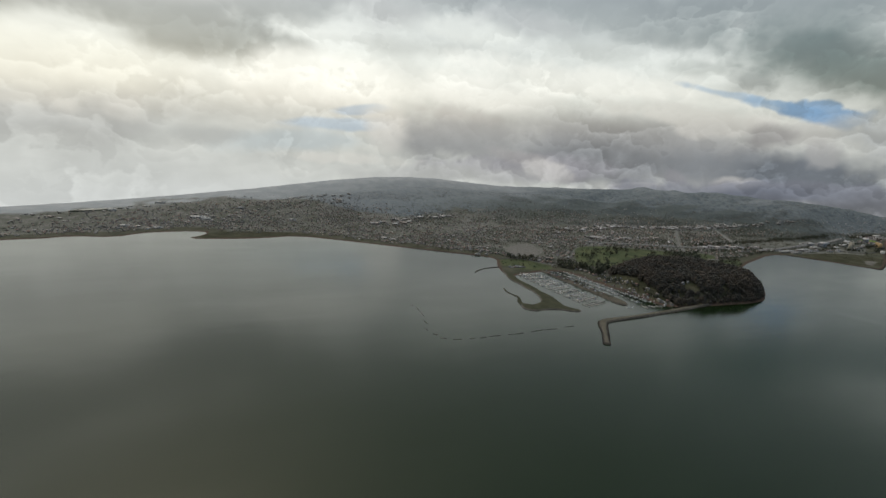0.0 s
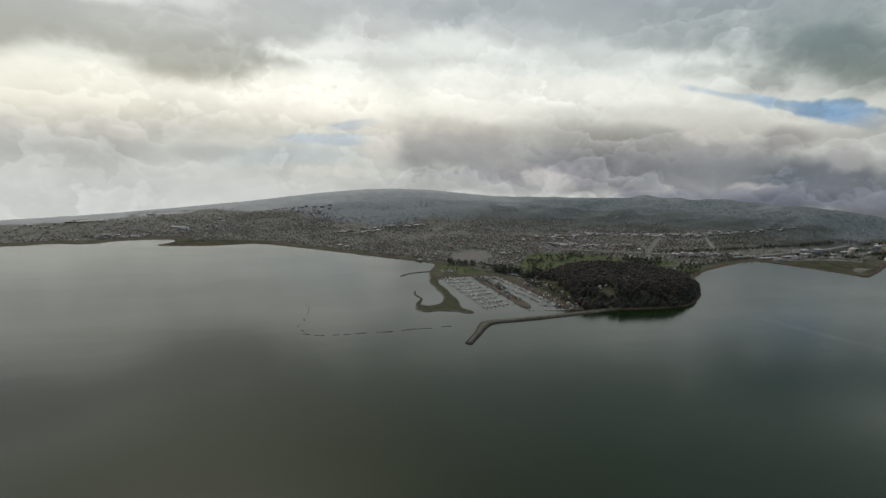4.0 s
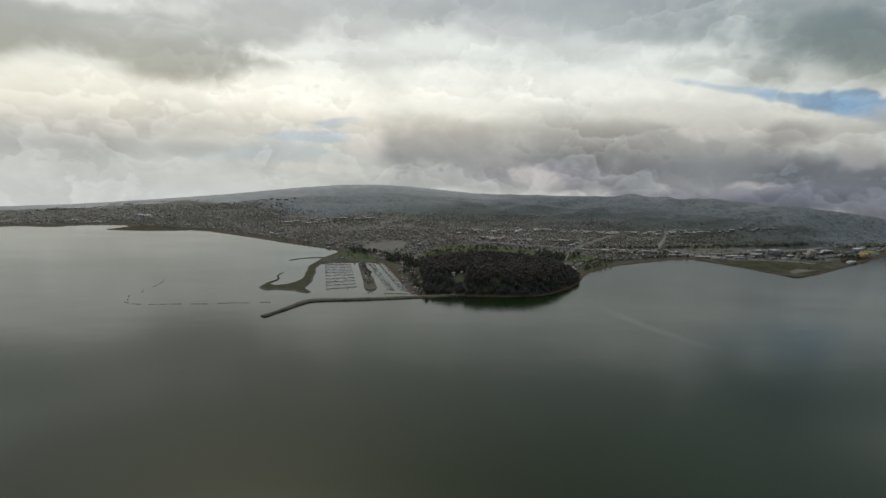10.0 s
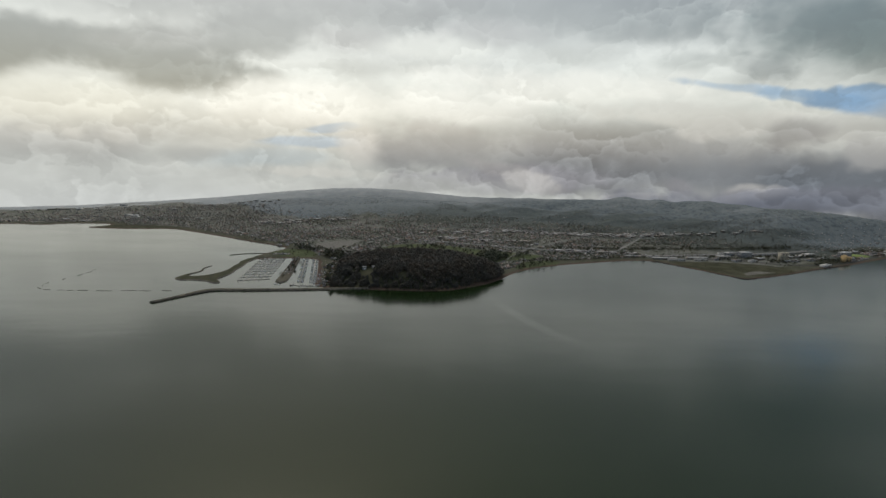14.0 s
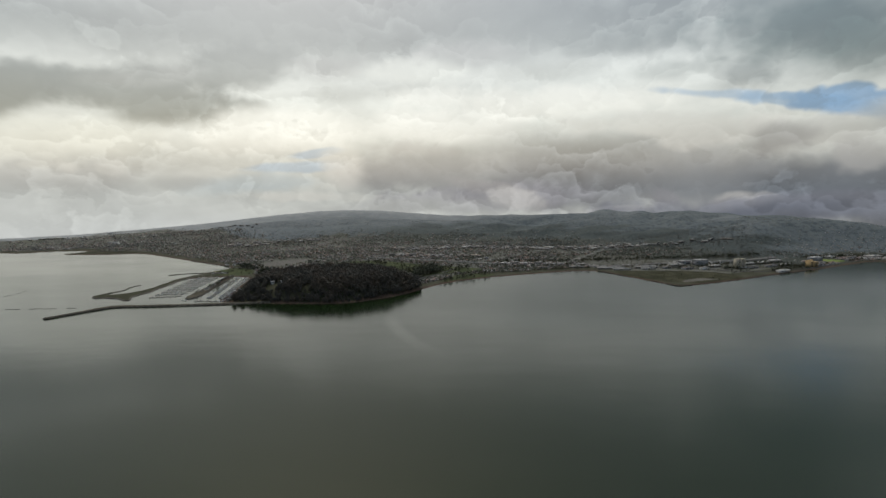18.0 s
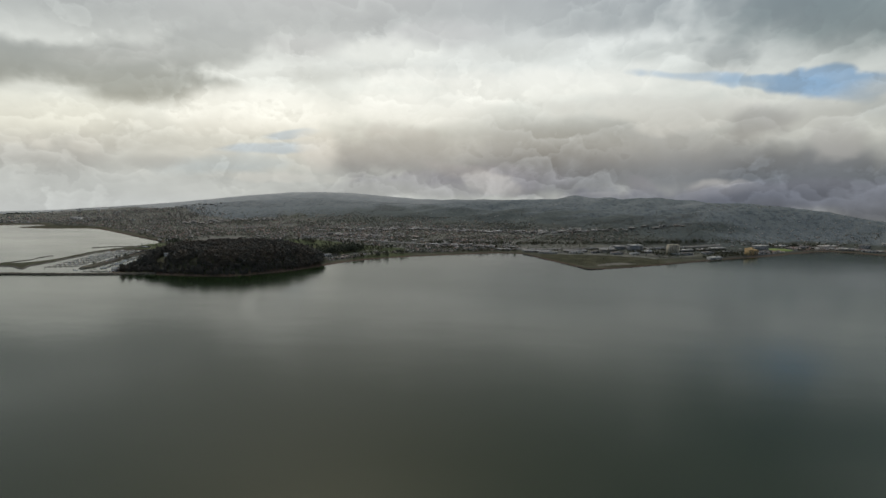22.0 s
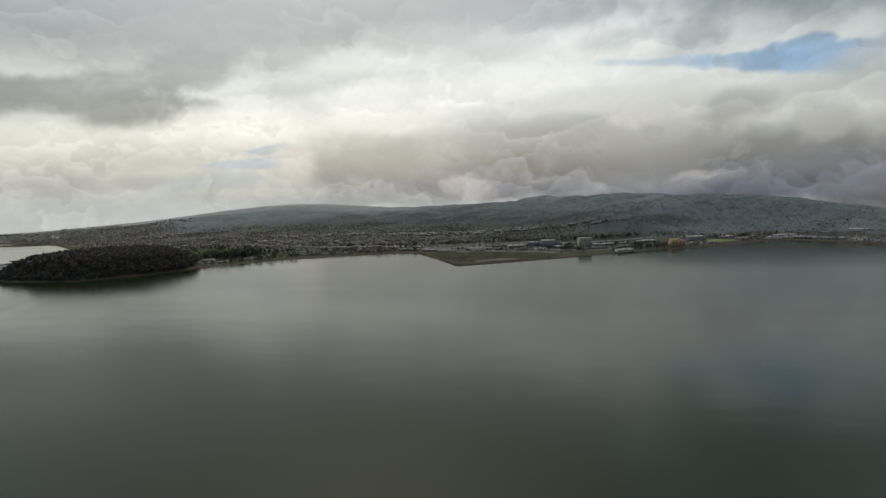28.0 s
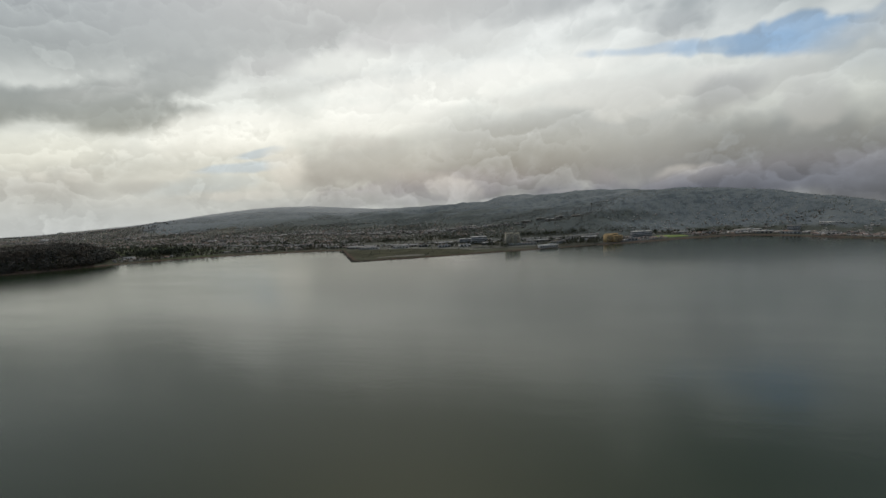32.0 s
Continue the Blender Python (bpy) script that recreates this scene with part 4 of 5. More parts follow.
def marina():
    first = [sailing_boat(CANVAS), sailing_boat(CABIN), motor_yacht(), open_boat()]
    used = [False] * 4
    walk_mesh, finger_mesh = {}, Shape().box(0, 0, 0.25, 0.9, 9.6, 0.55).mesh("finger", DECKING)
    short_mesh = Shape().box(0, 0, 0.25, 0.8, 5.6, 0.5).mesh("finger", DECKING)
    pile_mesh = Shape().rod((0, 0, -2), (0, 0, 4.2), 0.28, 0.24, 6).mesh("pile", PILE)

    def moor(x, y, turn):
        k = int(rng.choice(4, p=(0.36, 0.22, 0.30, 0.12)))
        m = at(x, y, 0.0, turn + rng.uniform(-0.04, 0.04), rng.uniform(0.58, 0.84))
        if used[k]:
            copy_thing(first[k], m)
        else:
            first[k].matrix_basis, used[k] = m, True

    def dock(x0, y0, x1, y1, full, gap=5.2, reach=1.0, label="pale floating dock with finger berths full of boats"):
        """A floating walkway from one end to the other with fingers on both sides."""
        long, turn = math.hypot(x1 - x0, y1 - y0), math.atan2(y1 - y0, x1 - x0)
        jetty = thing("floating_dock", label, "dock", None, at((x0 + x1) / 2, (y0 + y1) / 2, 0, turn), group="docks of the marina")
        key = round(long)
        if key not in walk_mesh:
            walk_mesh[key] = Shape().box(0, 0, 0.3, long, 2.0, 0.6).mesh("walkway", DECKING)
        part("walkway", walk_mesh[key], jetty)
        c, s = math.cos(turn), math.sin(turn)
        n = int(long / gap)
        for i in range(n):
            u = -long / 2 + (i + 0.5) * gap
            for side in (-1, 1):
                if i % 2 == 0:
                    part("finger", finger_mesh if reach == 1.0 else short_mesh, jetty, m=at(u, side * 5.7 * reach))
                    if i % 4 == 0:
                        part("pile", pile_mesh, jetty, m=at(u, side * 10.2 * reach))
                if rng.uniform() < full:
                    w = u + gap * 0.5
                    lx, ly = w, side * 6.4 * reach
                    moor((x0 + x1) / 2 + c * lx - s * ly, (y0 + y1) / 2 + s * lx + c * ly, turn + side * math.pi / 2 * (1 if rng.uniform() < 0.7 else -1))

    for i in range(9):
        f = i / 8
        x0, y0, x1, y1 = 570 + 30 * f, 956 - 230 * f, 637 + 27 * f, 956 - 212 * f
        if i < 8:
            dock(x0, y0, x1, y1, 0.72 if i < 7 else 0.4)
        else:
            dock(x0, y0, x1, y1, 0.0, label="empty pale floating dock with bare finger berths")
    dock(688, 968, 738, 716, 0.5, 6.4, 0.66)
    dock(713, 970, 764, 716, 0.5, 6.4, 0.66)
    dock(738, 962, 768, 800, 0.3, 7.0, 0.66)
    dock(722, 694, 772, 690, 0.0, 9.0, label="pale floating guest dock behind the breakwater")
    moor(690, 700, 0.05)
    moor(698, 698, 0.3)


marina()


# ---- trees ----
def clump(n, size, squash=0.8):
    """A tuft of leaves: a jagged lump of about n corners."""
    v = rng.normal(size=(n, 3))
    v /= np.linalg.norm(v, axis=1, keepdims=True)
    v *= rng.uniform(0.55, 1.15, (n, 1)) * size
    v[:, 2] *= squash
    bm = bmesh.new()
    for p in v:
        bm.verts.new(p)
    bmesh.ops.convex_hull(bm, input=bm.verts[:])
    bmesh.ops.delete(bm, geom=[q for q in bm.verts if not q.link_faces], context="VERTS")
    bm.verts.index_update()
    bmesh.ops.triangulate(bm, faces=bm.faces[:])
    out = np.array([q.co[:] for q in bm.verts]), np.array([[q.index for q in f.verts] for f in bm.faces])
    bm.free()
    return out


TUFTS = [clump(11, 1.0) for _ in range(10)]
LOOSE = [clump(7, 1.25) for _ in range(8)]


def crown(high, wide, n, low=0.3, point=0.0, tufts=TUFTS):
    """A crown of separate tufts with gaps between them, from low to the top."""
    g = Shape()
    for i in range(n):
        f = (i + rng.uniform(0, 1)) / n
        reach = wide / 2 * (math.sin(math.pi * min(1, 0.16 + 0.84 * f)) ** 0.6 * (1 - point) + point * (1.05 - f))
        a, r = rng.uniform(0, 6.28), reach * math.sqrt(rng.uniform(0.1, 1.0))
        v, t = tufts[rng.integers(len(tufts))]
        s = wide * rng.uniform(0.14, 0.24)
        c, q = math.cos(a * 3), math.sin(a * 3)
        w = np.stack([v[:, 0] * c - v[:, 1] * q, v[:, 0] * q + v[:, 1] * c, v[:, 2]], 1) * s
        g.put(w + (r * math.cos(a), r * math.sin(a), high * (low + (1 - low) * f * 0.96)), t)
    return g


def stem(high, girth, limbs=4):
    g = Shape().rod((0, 0, -1), (0.2, 0.1, high * 0.55), girth, girth * 0.6, 6).rod((0.2, 0.1, high * 0.55), (0.0, 0.3, high * 0.86), girth * 0.6, girth * 0.2, 5)
    for i in range(limbs):
        a, z = rng.uniform(0, 6.28), high * rng.uniform(0.3, 0.62)
        g.rod((0.1, 0.1, z), (math.cos(a) * high * 0.2, math.sin(a) * high * 0.2, z + high * 0.2), girth * 0.45, girth * 0.15, 5)
    return g


def grove():
    """Tall dark trees that cover the point, the nearest to the water each a tree of its own."""
    kinds = []
    for k in range(7):
        high, wide = rng.uniform(15, 21), rng.uniform(11, 15)
        if k % 3 == 2:
            kinds.append((stem(high, 0.7), crown(high, wide * 0.85, 40, 0.15, 0.75), CYPRESS, "dark cypress tree", high))
        else:
            kinds.append((stem(high, 0.8), crown(high, wide, 44, 0.28), EUCALYPT, "dark eucalyptus tree with a ragged crown", high))
    spots = []
    tries = 0
    while len(spots) < 4200 and tries < 40000:
        tries += 1
        x, y = rng.uniform(772, 1215), rng.uniform(655, 962)
        spots.append((x, y))
    spots = np.array(spots)
    deep = inside(spots[:, 0], spots[:, 1], KNOLL)
    shore = inside(spots[:, 0], spots[:, 1], COAST)
    clear = np.hypot((spots[:, 0] - 882) / 20, (spots[:, 1] - 727) / 22) > 1
    clear &= (spots[:, 0] > 806) | (spots[:, 1] > 880)
    good = (deep > -3) & (shore > 3.5) & clear
    spots = spots[good]
    z = land_height(spots[:, 0], spots[:, 1])
    order = np.argsort(spots[:, 1] - 0.25 * np.abs(spots[:, 0] - 1000))
    first, rows = [None] * len(kinds), []
    meshes = [(s.mesh("trunk", BARK), c.mesh("crown", leaf)) for s, c, leaf, _, _ in kinds]
    for rank, i in enumerate(order):
        k, turn, size = int(rng.integers(len(kinds))), rng.uniform(0, 6.28), rng.uniform(0.52, 0.9)
        x, y = spots[i]
        if rank < 250:
            m = at(x, y, z[i] - 0.3, turn, size)
            if first[k] is None:
                tree = thing("tree", kinds[k][3] + " on the wooded point", "tree", None, m, group="trees on the wooded point")
                part("trunk", meshes[k][0], tree)
                part("crown", meshes[k][1], tree)
                first[k] = tree
            else:
                copy_thing(first[k], m)
        else:
            rows.append((k, x, y, z[i] - 0.3, turn, size, size))
    joined = []
    for s, _, leaf, _, high in kinds:
        v1, t1, _ = s.arrays()
        v2, t2, _ = crown(high, high * 0.78, 17, 0.25, 0.7 if leaf is CYPRESS else 0.0).arrays()
        joined.append((np.concatenate([v1, v2]), np.concatenate([t1, t2 + len(v1)]), np.concatenate([np.zeros(len(t1), int), np.full(len(t2), 1 if leaf is EUCALYPT else 2)])))
    strewn("woodland", joined, rows, (BARK, EUCALYPT, CYPRESS), "dense dark evergreen wood over the point", "woods")


grove()


def small_tree(tufts, high, wide, point=0.0, kind=TUFTS):
    """A street tree for the joined mass: a short stem and a loose crown."""
    g = Shape().rod((0, 0, -0.5), (0, 0, high * 0.5), 0.35, 0.2, 4, 0)
    v, t, _ = crown(high, wide, tufts, 0.32, point, kind).arrays()
    g.put(v, t, 1)
    return g.arrays()


SMALL_TREES = [small_tree(9, 8, 8), small_tree(10, 10, 8), small_tree(8, 7, 7.5), small_tree(9, 13, 6, 0.7), small_tree(10, 9, 10)]
FAR_TREES = [small_tree(3, 7, 7, 0, LOOSE), small_tree(4, 9, 7, 0, LOOSE), small_tree(3, 6, 7, 0, LOOSE), small_tree(3, 11, 5, 0.6, LOOSE), small_tree(4, 8, 9, 0, LOOSE)]
SHRUBS = [small_tree(2, 4.5, 5, 0, LOOSE), small_tree(3, 5.5, 5.5, 0, LOOSE), small_tree(2, 7, 4.5, 0.6, LOOSE)]

# ---- town ----
STREET_TURN = 0.72  # the street grid's bearing, radians


def house_kind(sx, sy, high, rise, hip=0.0, wing=0.0):
    g = Shape().box(0, 0, -1.0, sx, sy, high + 1.0, 0).gable(0, 0, high - 0.1, sx + 1.0, sy + 1.2, rise, 1, 0, hip)
    if wing:
        g.box(sx * 0.25, sy * 0.5, -1.0, sy * 0.7, wing, high + 0.8, 0).gable(sx * 0.25, sy * 0.5, high - 0.3, wing + sy * 0.5, sy * 0.8, rise * 0.85, 1, math.pi / 2, hip)
    return g.arrays()


def flat_kind(sx, sy, high):
    g = Shape().box(0, 0, -1.0, sx, sy, high + 1.0, 0).box(0, 0, high, sx + 0.5, sy + 0.5, 0.5, 1).box(sx * 0.2, 0, high + 0.5, sx * 0.14, sy * 0.3, 1.1, 1)
    for i in range(max(1, int(high / 4))):
        g.box(0, 0, 1.6 + i * 3.8, sx + 0.16, sy + 0.16, 1.5, 2)
    return g.arrays()


HOUSES = [house_kind(13, 9, 4.2, 2.6), house_kind(15, 9.5, 4.0, 2.4, 3.5), house_kind(12, 10, 6.2, 2.6, 4.0), house_kind(16, 8.5, 4.4, 2.5, 0, 5.0), house_kind(11, 8, 4.2, 2.8)]
BLOCKS = [flat_kind(30, 18, 8), flat_kind(42, 20, 7), flat_kind(24, 16, 12), flat_kind(20, 14, 7), flat_kind(60, 26, 8)]


def districts(x, y):
    """For each place: metres from the water, how far towards the ridge, and whether a house may stand there."""
    d = inside(x, y, COAST)
    far = outward(x, y)[0]
    free = d > 34
    for outline in (KNOLL, GOLF, LAWN_EAST, GREY_LOT, FLATS, MARSH, NECK):
        free &= inside(x, y, outline) < -4
    for line, wide in ROADS:
        free &= line_distance(x, y, line) > wide / 2 + 5
    return d, far, free


def line_distance(x, y, line):
    best = np.full(np.shape(x), 1e9)
    for (ax, ay), (bx, by) in zip(line, line[1:]):
        dx, dy = bx - ax, by - ay
        f = np.clip(((x - ax) * dx + (y - ay) * dy) / (dx * dx + dy * dy), 0, 1)
        best = np.minimum(best, np.hypot(x - ax - f * dx, y - ay - f * dy))
    return best


FREEWAY = [(1010, 1262), (1150, 1225), (1340, 1180), (1458, 1146), (1580, 1128), (1739, 1110), (1900, 1130), (2060, 1160), (2216, 1190), (2330, 1220)]
AVENUE = [(1246, 1010), (1292, 1095), (1340, 1165), (1420, 1250), (1550, 1380), (1700, 1525)]
CROSS_STREET = [(1590, 1128), (1660, 1205), (1790, 1370), (1900, 1510)]
BAY_ROAD = [(600, 1122), (700, 1098), (800, 1000), (900, 945), (1050, 945), (1190, 905), (1240, 1000)]
EAST_ROAD = [(1705, 1062), (1850, 1078), (1990, 1070), (2100, 1000), (2230, 1030), (2350, 1075), (2480, 1150), (2620, 1225)]
ROADS = [(FREEWAY, 17), (AVENUE, 9), (CROSS_STREET, 8), (BAY_ROAD, 8), (EAST_ROAD, 9)]


def road(name, line, width, mat, label, lift=0.5):
    p = rounded(line, 3, False)
    fine = [p[0]]
    for a, b in zip(p, p[1:]):
        n = max(1, int(np.hypot(*(b - a)) / 9))
        fine += [a + (b - a) * (i + 1) / n for i in range(n)]
    p = np.array(fine)
    step = np.gradient(p, axis=0)
    side = np.stack([-step[:, 1], step[:, 0]], 1) / np.maximum(np.linalg.norm(step, axis=1, keepdims=True), 1e-6)
    rows = []
    for s in (-0.5, -0.17, 0.17, 0.5):
        q = p + side * width * s
        rows.append(np.column_stack([q, land_height(q[:, 0], q[:, 1])]))
    z = np.maximum.reduce([r[:, 2] for r in rows]) + lift
    for r in rows:
        r[:, 2] = z
    low = [np.column_stack([r[:, :2] + side * w, z - 2.5]) for r, w in ((rows[0], -1.5), (rows[-1], 1.5))]
    rows = [low[0], *rows, low[1]]
    n, v = len(p), np.concatenate(rows)
    t = []
    for k in range(len(rows) - 1):
        i = np.arange(n - 1) + k * n
        t += [np.stack([i, i + 1, i + n], 1), np.stack([i + 1, i + n + 1, i + n], 1)]
    t = np.concatenate(t)
    me = raw_mesh(name, v, t[:, ::-1], np.zeros(len(t), int), (mat,))
    thing(name, label, "road", me, kind="structure")
    return p, z


freeway_line, freeway_z = road("road_freeway", FREEWAY, 12, CONCRETE, "wide pale concrete freeway along the edge of town", 3.0)
road("road_avenue", AVENUE, 5.5, CONCRETE, "straight pale avenue running inland from the shore")
road("road_cross", CROSS_STREET, 5, CONCRETE, "straight town street running towards the hills")
road("road_bay", BAY_ROAD, 8, ASPHALT, "park road between the marina and the golf course")
road("road_east", EAST_ROAD, 9, ASPHALT, "shore road past hotels and sheds")


def traffic():
    """Cars on the freeway, the mole and the marina's car park, far too small and many to tell apart."""
    g = Shape().box(0, 0, 0.3, 4.6, 1.9, 0.9, 0, 0, 0.94).box(-0.2, 0, 1.2, 2.5, 1.7, 0.7, 0, 0, 0.8)
    car = [g.arrays()]
    rows = []
    step = np.gradient(freeway_line, axis=0)
    for i in range(len(freeway_line)):
        for lane in (-4, -1.8, 1.8, 4):
            if rng.uniform() < 0.22:
                side = np.array((-step[i, 1], step[i, 0])) / np.hypot(*step[i])
                o = freeway_line[i] + side * lane
                rows.append((0, o[0], o[1], freeway_z[i] + 0.05, math.atan2(step[i, 1], step[i, 0]), 0.8, 0.8))
    for i in range(46):
        f = rng.uniform(0.05, 0.9)
        rows.append((0, 658 + 38 * f + rng.choice((-4, 4)), 985 - 235 * f, 2.65, 0.15 + rng.normal() * 0.1, 1.05, 1.05))
    for i in range(90):
        x, y = 760 + rng.uniform(0, 36), rng.uniform(690, 900)
        rows.append((0, x - (y - 690) * 0.02, y, ground_z(x, y) + 0.2, 1.4 + rng.normal() * 0.2, 1.05, 1.05))
    for i in range(50):
        x, y = rng.uniform(584, 628), rng.uniform(1018, 1034)
        rows.append((0, x, y, ground_z(x, y) + 0.2, rng.normal() * 0.2, 1.05, 1.05))
    strewn("cars", car, rows, (CAR_PAINT,), "small cars on the freeway and in the car parks", "cars")


traffic()


def town():
    """Rows of houses on a street grid, larger pale blocks among them, and the trees between."""
    c, s = math.cos(STREET_TURN), math.sin(STREET_TURN)
    u, w = np.meshgrid(np.arange(-2600, 3600, 11.5), np.arange(-2200, 2800, 14.0))
    u, w = u.ravel() + rng.normal(0, 1.9, u.size), w.ravel() + rng.normal(0, 1.5, w.size)
    street = (np.mod(w, 42) < 11) | (np.mod(u, 130) < 12)
    x, y = 1100 + u * c - w * s, 1300 + u * s + w * c
    x, y = x + 34 * rough_field(x, y, 520, 2), y + 34 * rough_field(y, x, 460, 2)
    keep = ~street & (y > 850) & (x > -1700) & (x < 3050) & (y < 2250)
    x, y = x[keep], y[keep]
    d, far, free = districts(x, y)
    lots = rough_field(x, y, 300, 3)
    west = 0.24 * (1 - smooth(-30, -14, outward(x, y)[1]))
    chance = np.where(far - west < 0.68, 0.82, np.clip(0.82 - (far - west - 0.67) * 8.0, 0.0, 1)) * smooth(-0.9, -0.2, lots)
    big = (rough_field(x + 700, y, 420, 2) > 0.55) & (d > 80) & (far < 0.7)
    east = (x > 1690) & (y < 1300)
    free &= (far + rng.normal(0, 0.03, x.size) < 0.91) & (y + rng.normal(0, 60, x.size) < 2150)
    pick = free & (rng.uniform(size=x.size) < 0.8 * chance) & ~east & ~big
    z = land_height(x, y)
    turns = STREET_TURN + rng.choice((0, math.pi / 2, math.pi), x.size) + rng.normal(0, 0.12, x.size)
    size = rng.uniform(0.48, 0.72, x.size) * (1 - 0.25 * smooth(0.5, 0.75, far))
    rows = np.column_stack([rng.integers(0, len(HOUSES), x.size), x, y, z, turns, size, size])
    halves = (("houses_west", pick & (x < 900)), ("houses_town", pick & (x >= 900) & (x < 1900)), ("houses_hill", pick & (x >= 1900)))
    for name, sel in halves:
        strewn("houses", HOUSES, rows[sel], (STUCCO, ROOFS), "rows of small stucco houses with grey and brown roofs", "houses")
    some = free & big & ~east & (rng.uniform(size=x.size) < 0.10)
    rows[:, 0] = rng.integers(0, len(BLOCKS), x.size)
    rows[:, 5] *= np.where(x < 300, 0.55, 1.0)
    rows[:, 6] *= rng.uniform(0.7, 1.1, x.size) * np.where(x < 300, 0.45, 1.0)
    strewn("town_blocks", BLOCKS, rows[some], (STUCCO, PALE_ROOFS, SMOKED), "pale flat-roofed shops and offices in the town", "buildings")
    # a bright strip of shops and flats towards the hills
    strip = []
    for x0, y0, x1, y1, n, wide in ((1480, 1500, 1980, 1470, 130, 40), (1400, 1165, 1700, 1140, 40, 10), (1250, 1530, 1480, 1510, 40, 30), (1980, 1470, 2300, 1410, 20, 30), (1050, 1330, 1330, 1300, 40, 30), (1000, 1420, 1300, 1500, 26, 50), (300, 1620, 700, 1760, 34, 60), (-420, 1600, -100, 1790, 34, 70), (-620, 1560, -380, 1660, 24, 40), (-900, 1620, -300, 1900, 60, 120), (-300, 1750, 300, 1950, 50, 100)):
        for _ in range(n):
            f = rng.uniform()
            px, py = x0 + (x1 - x0) * f + rng.normal() * 8, y0 + (y1 - y0) * f + rng.normal() * wide * 0.4
            if inside(np.array([px]), np.array([py]), COAST)[0] < 22:
                continue
            strip.append((rng.integers(0, len(BLOCKS)), px, py, ground_z(px, py), STREET_TURN + rng.choice((0, 1.57)), rng.uniform(0.28, 0.6) * (0.6 if px < 200 else 1.0), rng.uniform(0.45, 0.8) * (0.5 if px < 200 else 1.0)))
    strewn("shop_blocks", BLOCKS, strip, (STUCCO, PALE_ROOFS, SMOKED), "bright flat-roofed shops and flats in the town centre", "buildings")


town()


def town_trees():
    n = 150000
    x, y = rng.uniform(-1700, 3150, n), rng.uniform(860, 2250, n)
    d, far, free = districts(x, y)
    far = far - 0.22 * (1 - smooth(-30, -14, outward(x, y)[1]))
    dense = rough_field(x, y, 240, 4)
    east = (x > 1690) & (y < 1230)
    keep = free & (outward(x, y)[0] + rng.normal(0, 0.035, n) < 0.90) & (y + rng.normal(0, 70, n) < 2130) & (d > 16) & (rng.uniform(size=n) < np.where(far < 0.62, 0.50 + 0.45 * smooth(-0.3, 0.5, dense), 0.95 * smooth(-0.35, 0.35, dense) * (1 - smooth(0.70, 0.82, far)))) & ~(east & (rng.uniform(size=n) < 0.8))
    x, y, far = x[keep], y[keep], far[keep]
    z = land_height(x, y)
    size = rng.uniform(0.34, 0.78, x.size)
    rows = np.column_stack([rng.integers(0, len(SMALL_TREES), x.size), x, y, z, rng.uniform(0, 6.28, x.size), size, size * rng.uniform(0.85, 1.2, x.size)])
    near = (y < 1230) & (x > 560)
    high = (x < 900) & ((y > 1900) | (outward(x, y)[0] > 0.78))
    for side, kinds in ((near, SMALL_TREES), (~near & ~high & (x < 900), FAR_TREES), (~near & (x >= 900) & (x < 1800), FAR_TREES), (~near & (x >= 1800), FAR_TREES)):
        strewn("street_trees", kinds, rows[side], (BARK, STREET_LEAF), "dark green street and garden trees among the houses", "trees")
    strewn("hillside_trees", FAR_TREES, rows[high], (BARK, HAZED_LEAF), "scattered haze-greyed green trees on the slope above the town", "trees")


town_trees()


def town_groves():
    """Belts of dark trees between the freeway and the shops, and round the foot of the hills."""
    rows, slope = [], []
    for x0, y0, x1, y1, wide, n in ((1380, 1215, 2100, 1260, 34, 1100), (1450, 1300, 2150, 1330, 60, 1700), (1500, 1400, 2100, 1410, 50, 1000), (1300, 1230, 1420, 1330, 40, 300), (1950, 1450, 2450, 1380, 70, 1000), (1420, 1560, 2050, 1570, 60, 1300), (2080, 1220, 2480, 1300, 40, 600),
                                    (600, 1300, 1000, 1330, 60, 500), (900, 1250, 1250, 1260, 40, 400), (700, 1420, 1350, 1470, 90, 900), (300, 1420, 700, 1300, 50, 400), (2450, 1270, 2900, 1290, 30, 400), (1290, 1120, 1400, 1175, 26, 160), (880, 1560, 1500, 1640, 90, 900), (2050, 1560, 2400, 1500, 60, 700)):
        f = rng.uniform(size=n)
        x, y = x0 + (x1 - x0) * f + rng.normal(0, 14, n), y0 + (y1 - y0) * f + rng.normal(0, wide * 0.5, n)
        free = districts(x, y)[2] & (rough_field(x, y, 130, 3) > -0.45)
        x, y = x[free], y[free]
        s = rng.uniform(0.5, 1.15, x.size)
        belt = slope if y0 > 1540 or (y0 > 1440 and x0 > 1900) else rows
        belt.append(np.column_stack([rng.integers(0, len(FAR_TREES), x.size), x, y, land_height(x, y) - 0.2, rng.uniform(0, 6.28, x.size), s * 0.62, s * 0.62]))
    strewn("tree_belts", FAR_TREES, np.concatenate(slope), (BARK, HAZED_LEAF), "haze-greyed green woods at the foot of the hills", "trees")
    strewn("tree_belts", FAR_TREES, np.concatenate(rows), (BARK, PARK_LEAF), "belts of dark trees between streets and freeway", "trees")


town_groves()


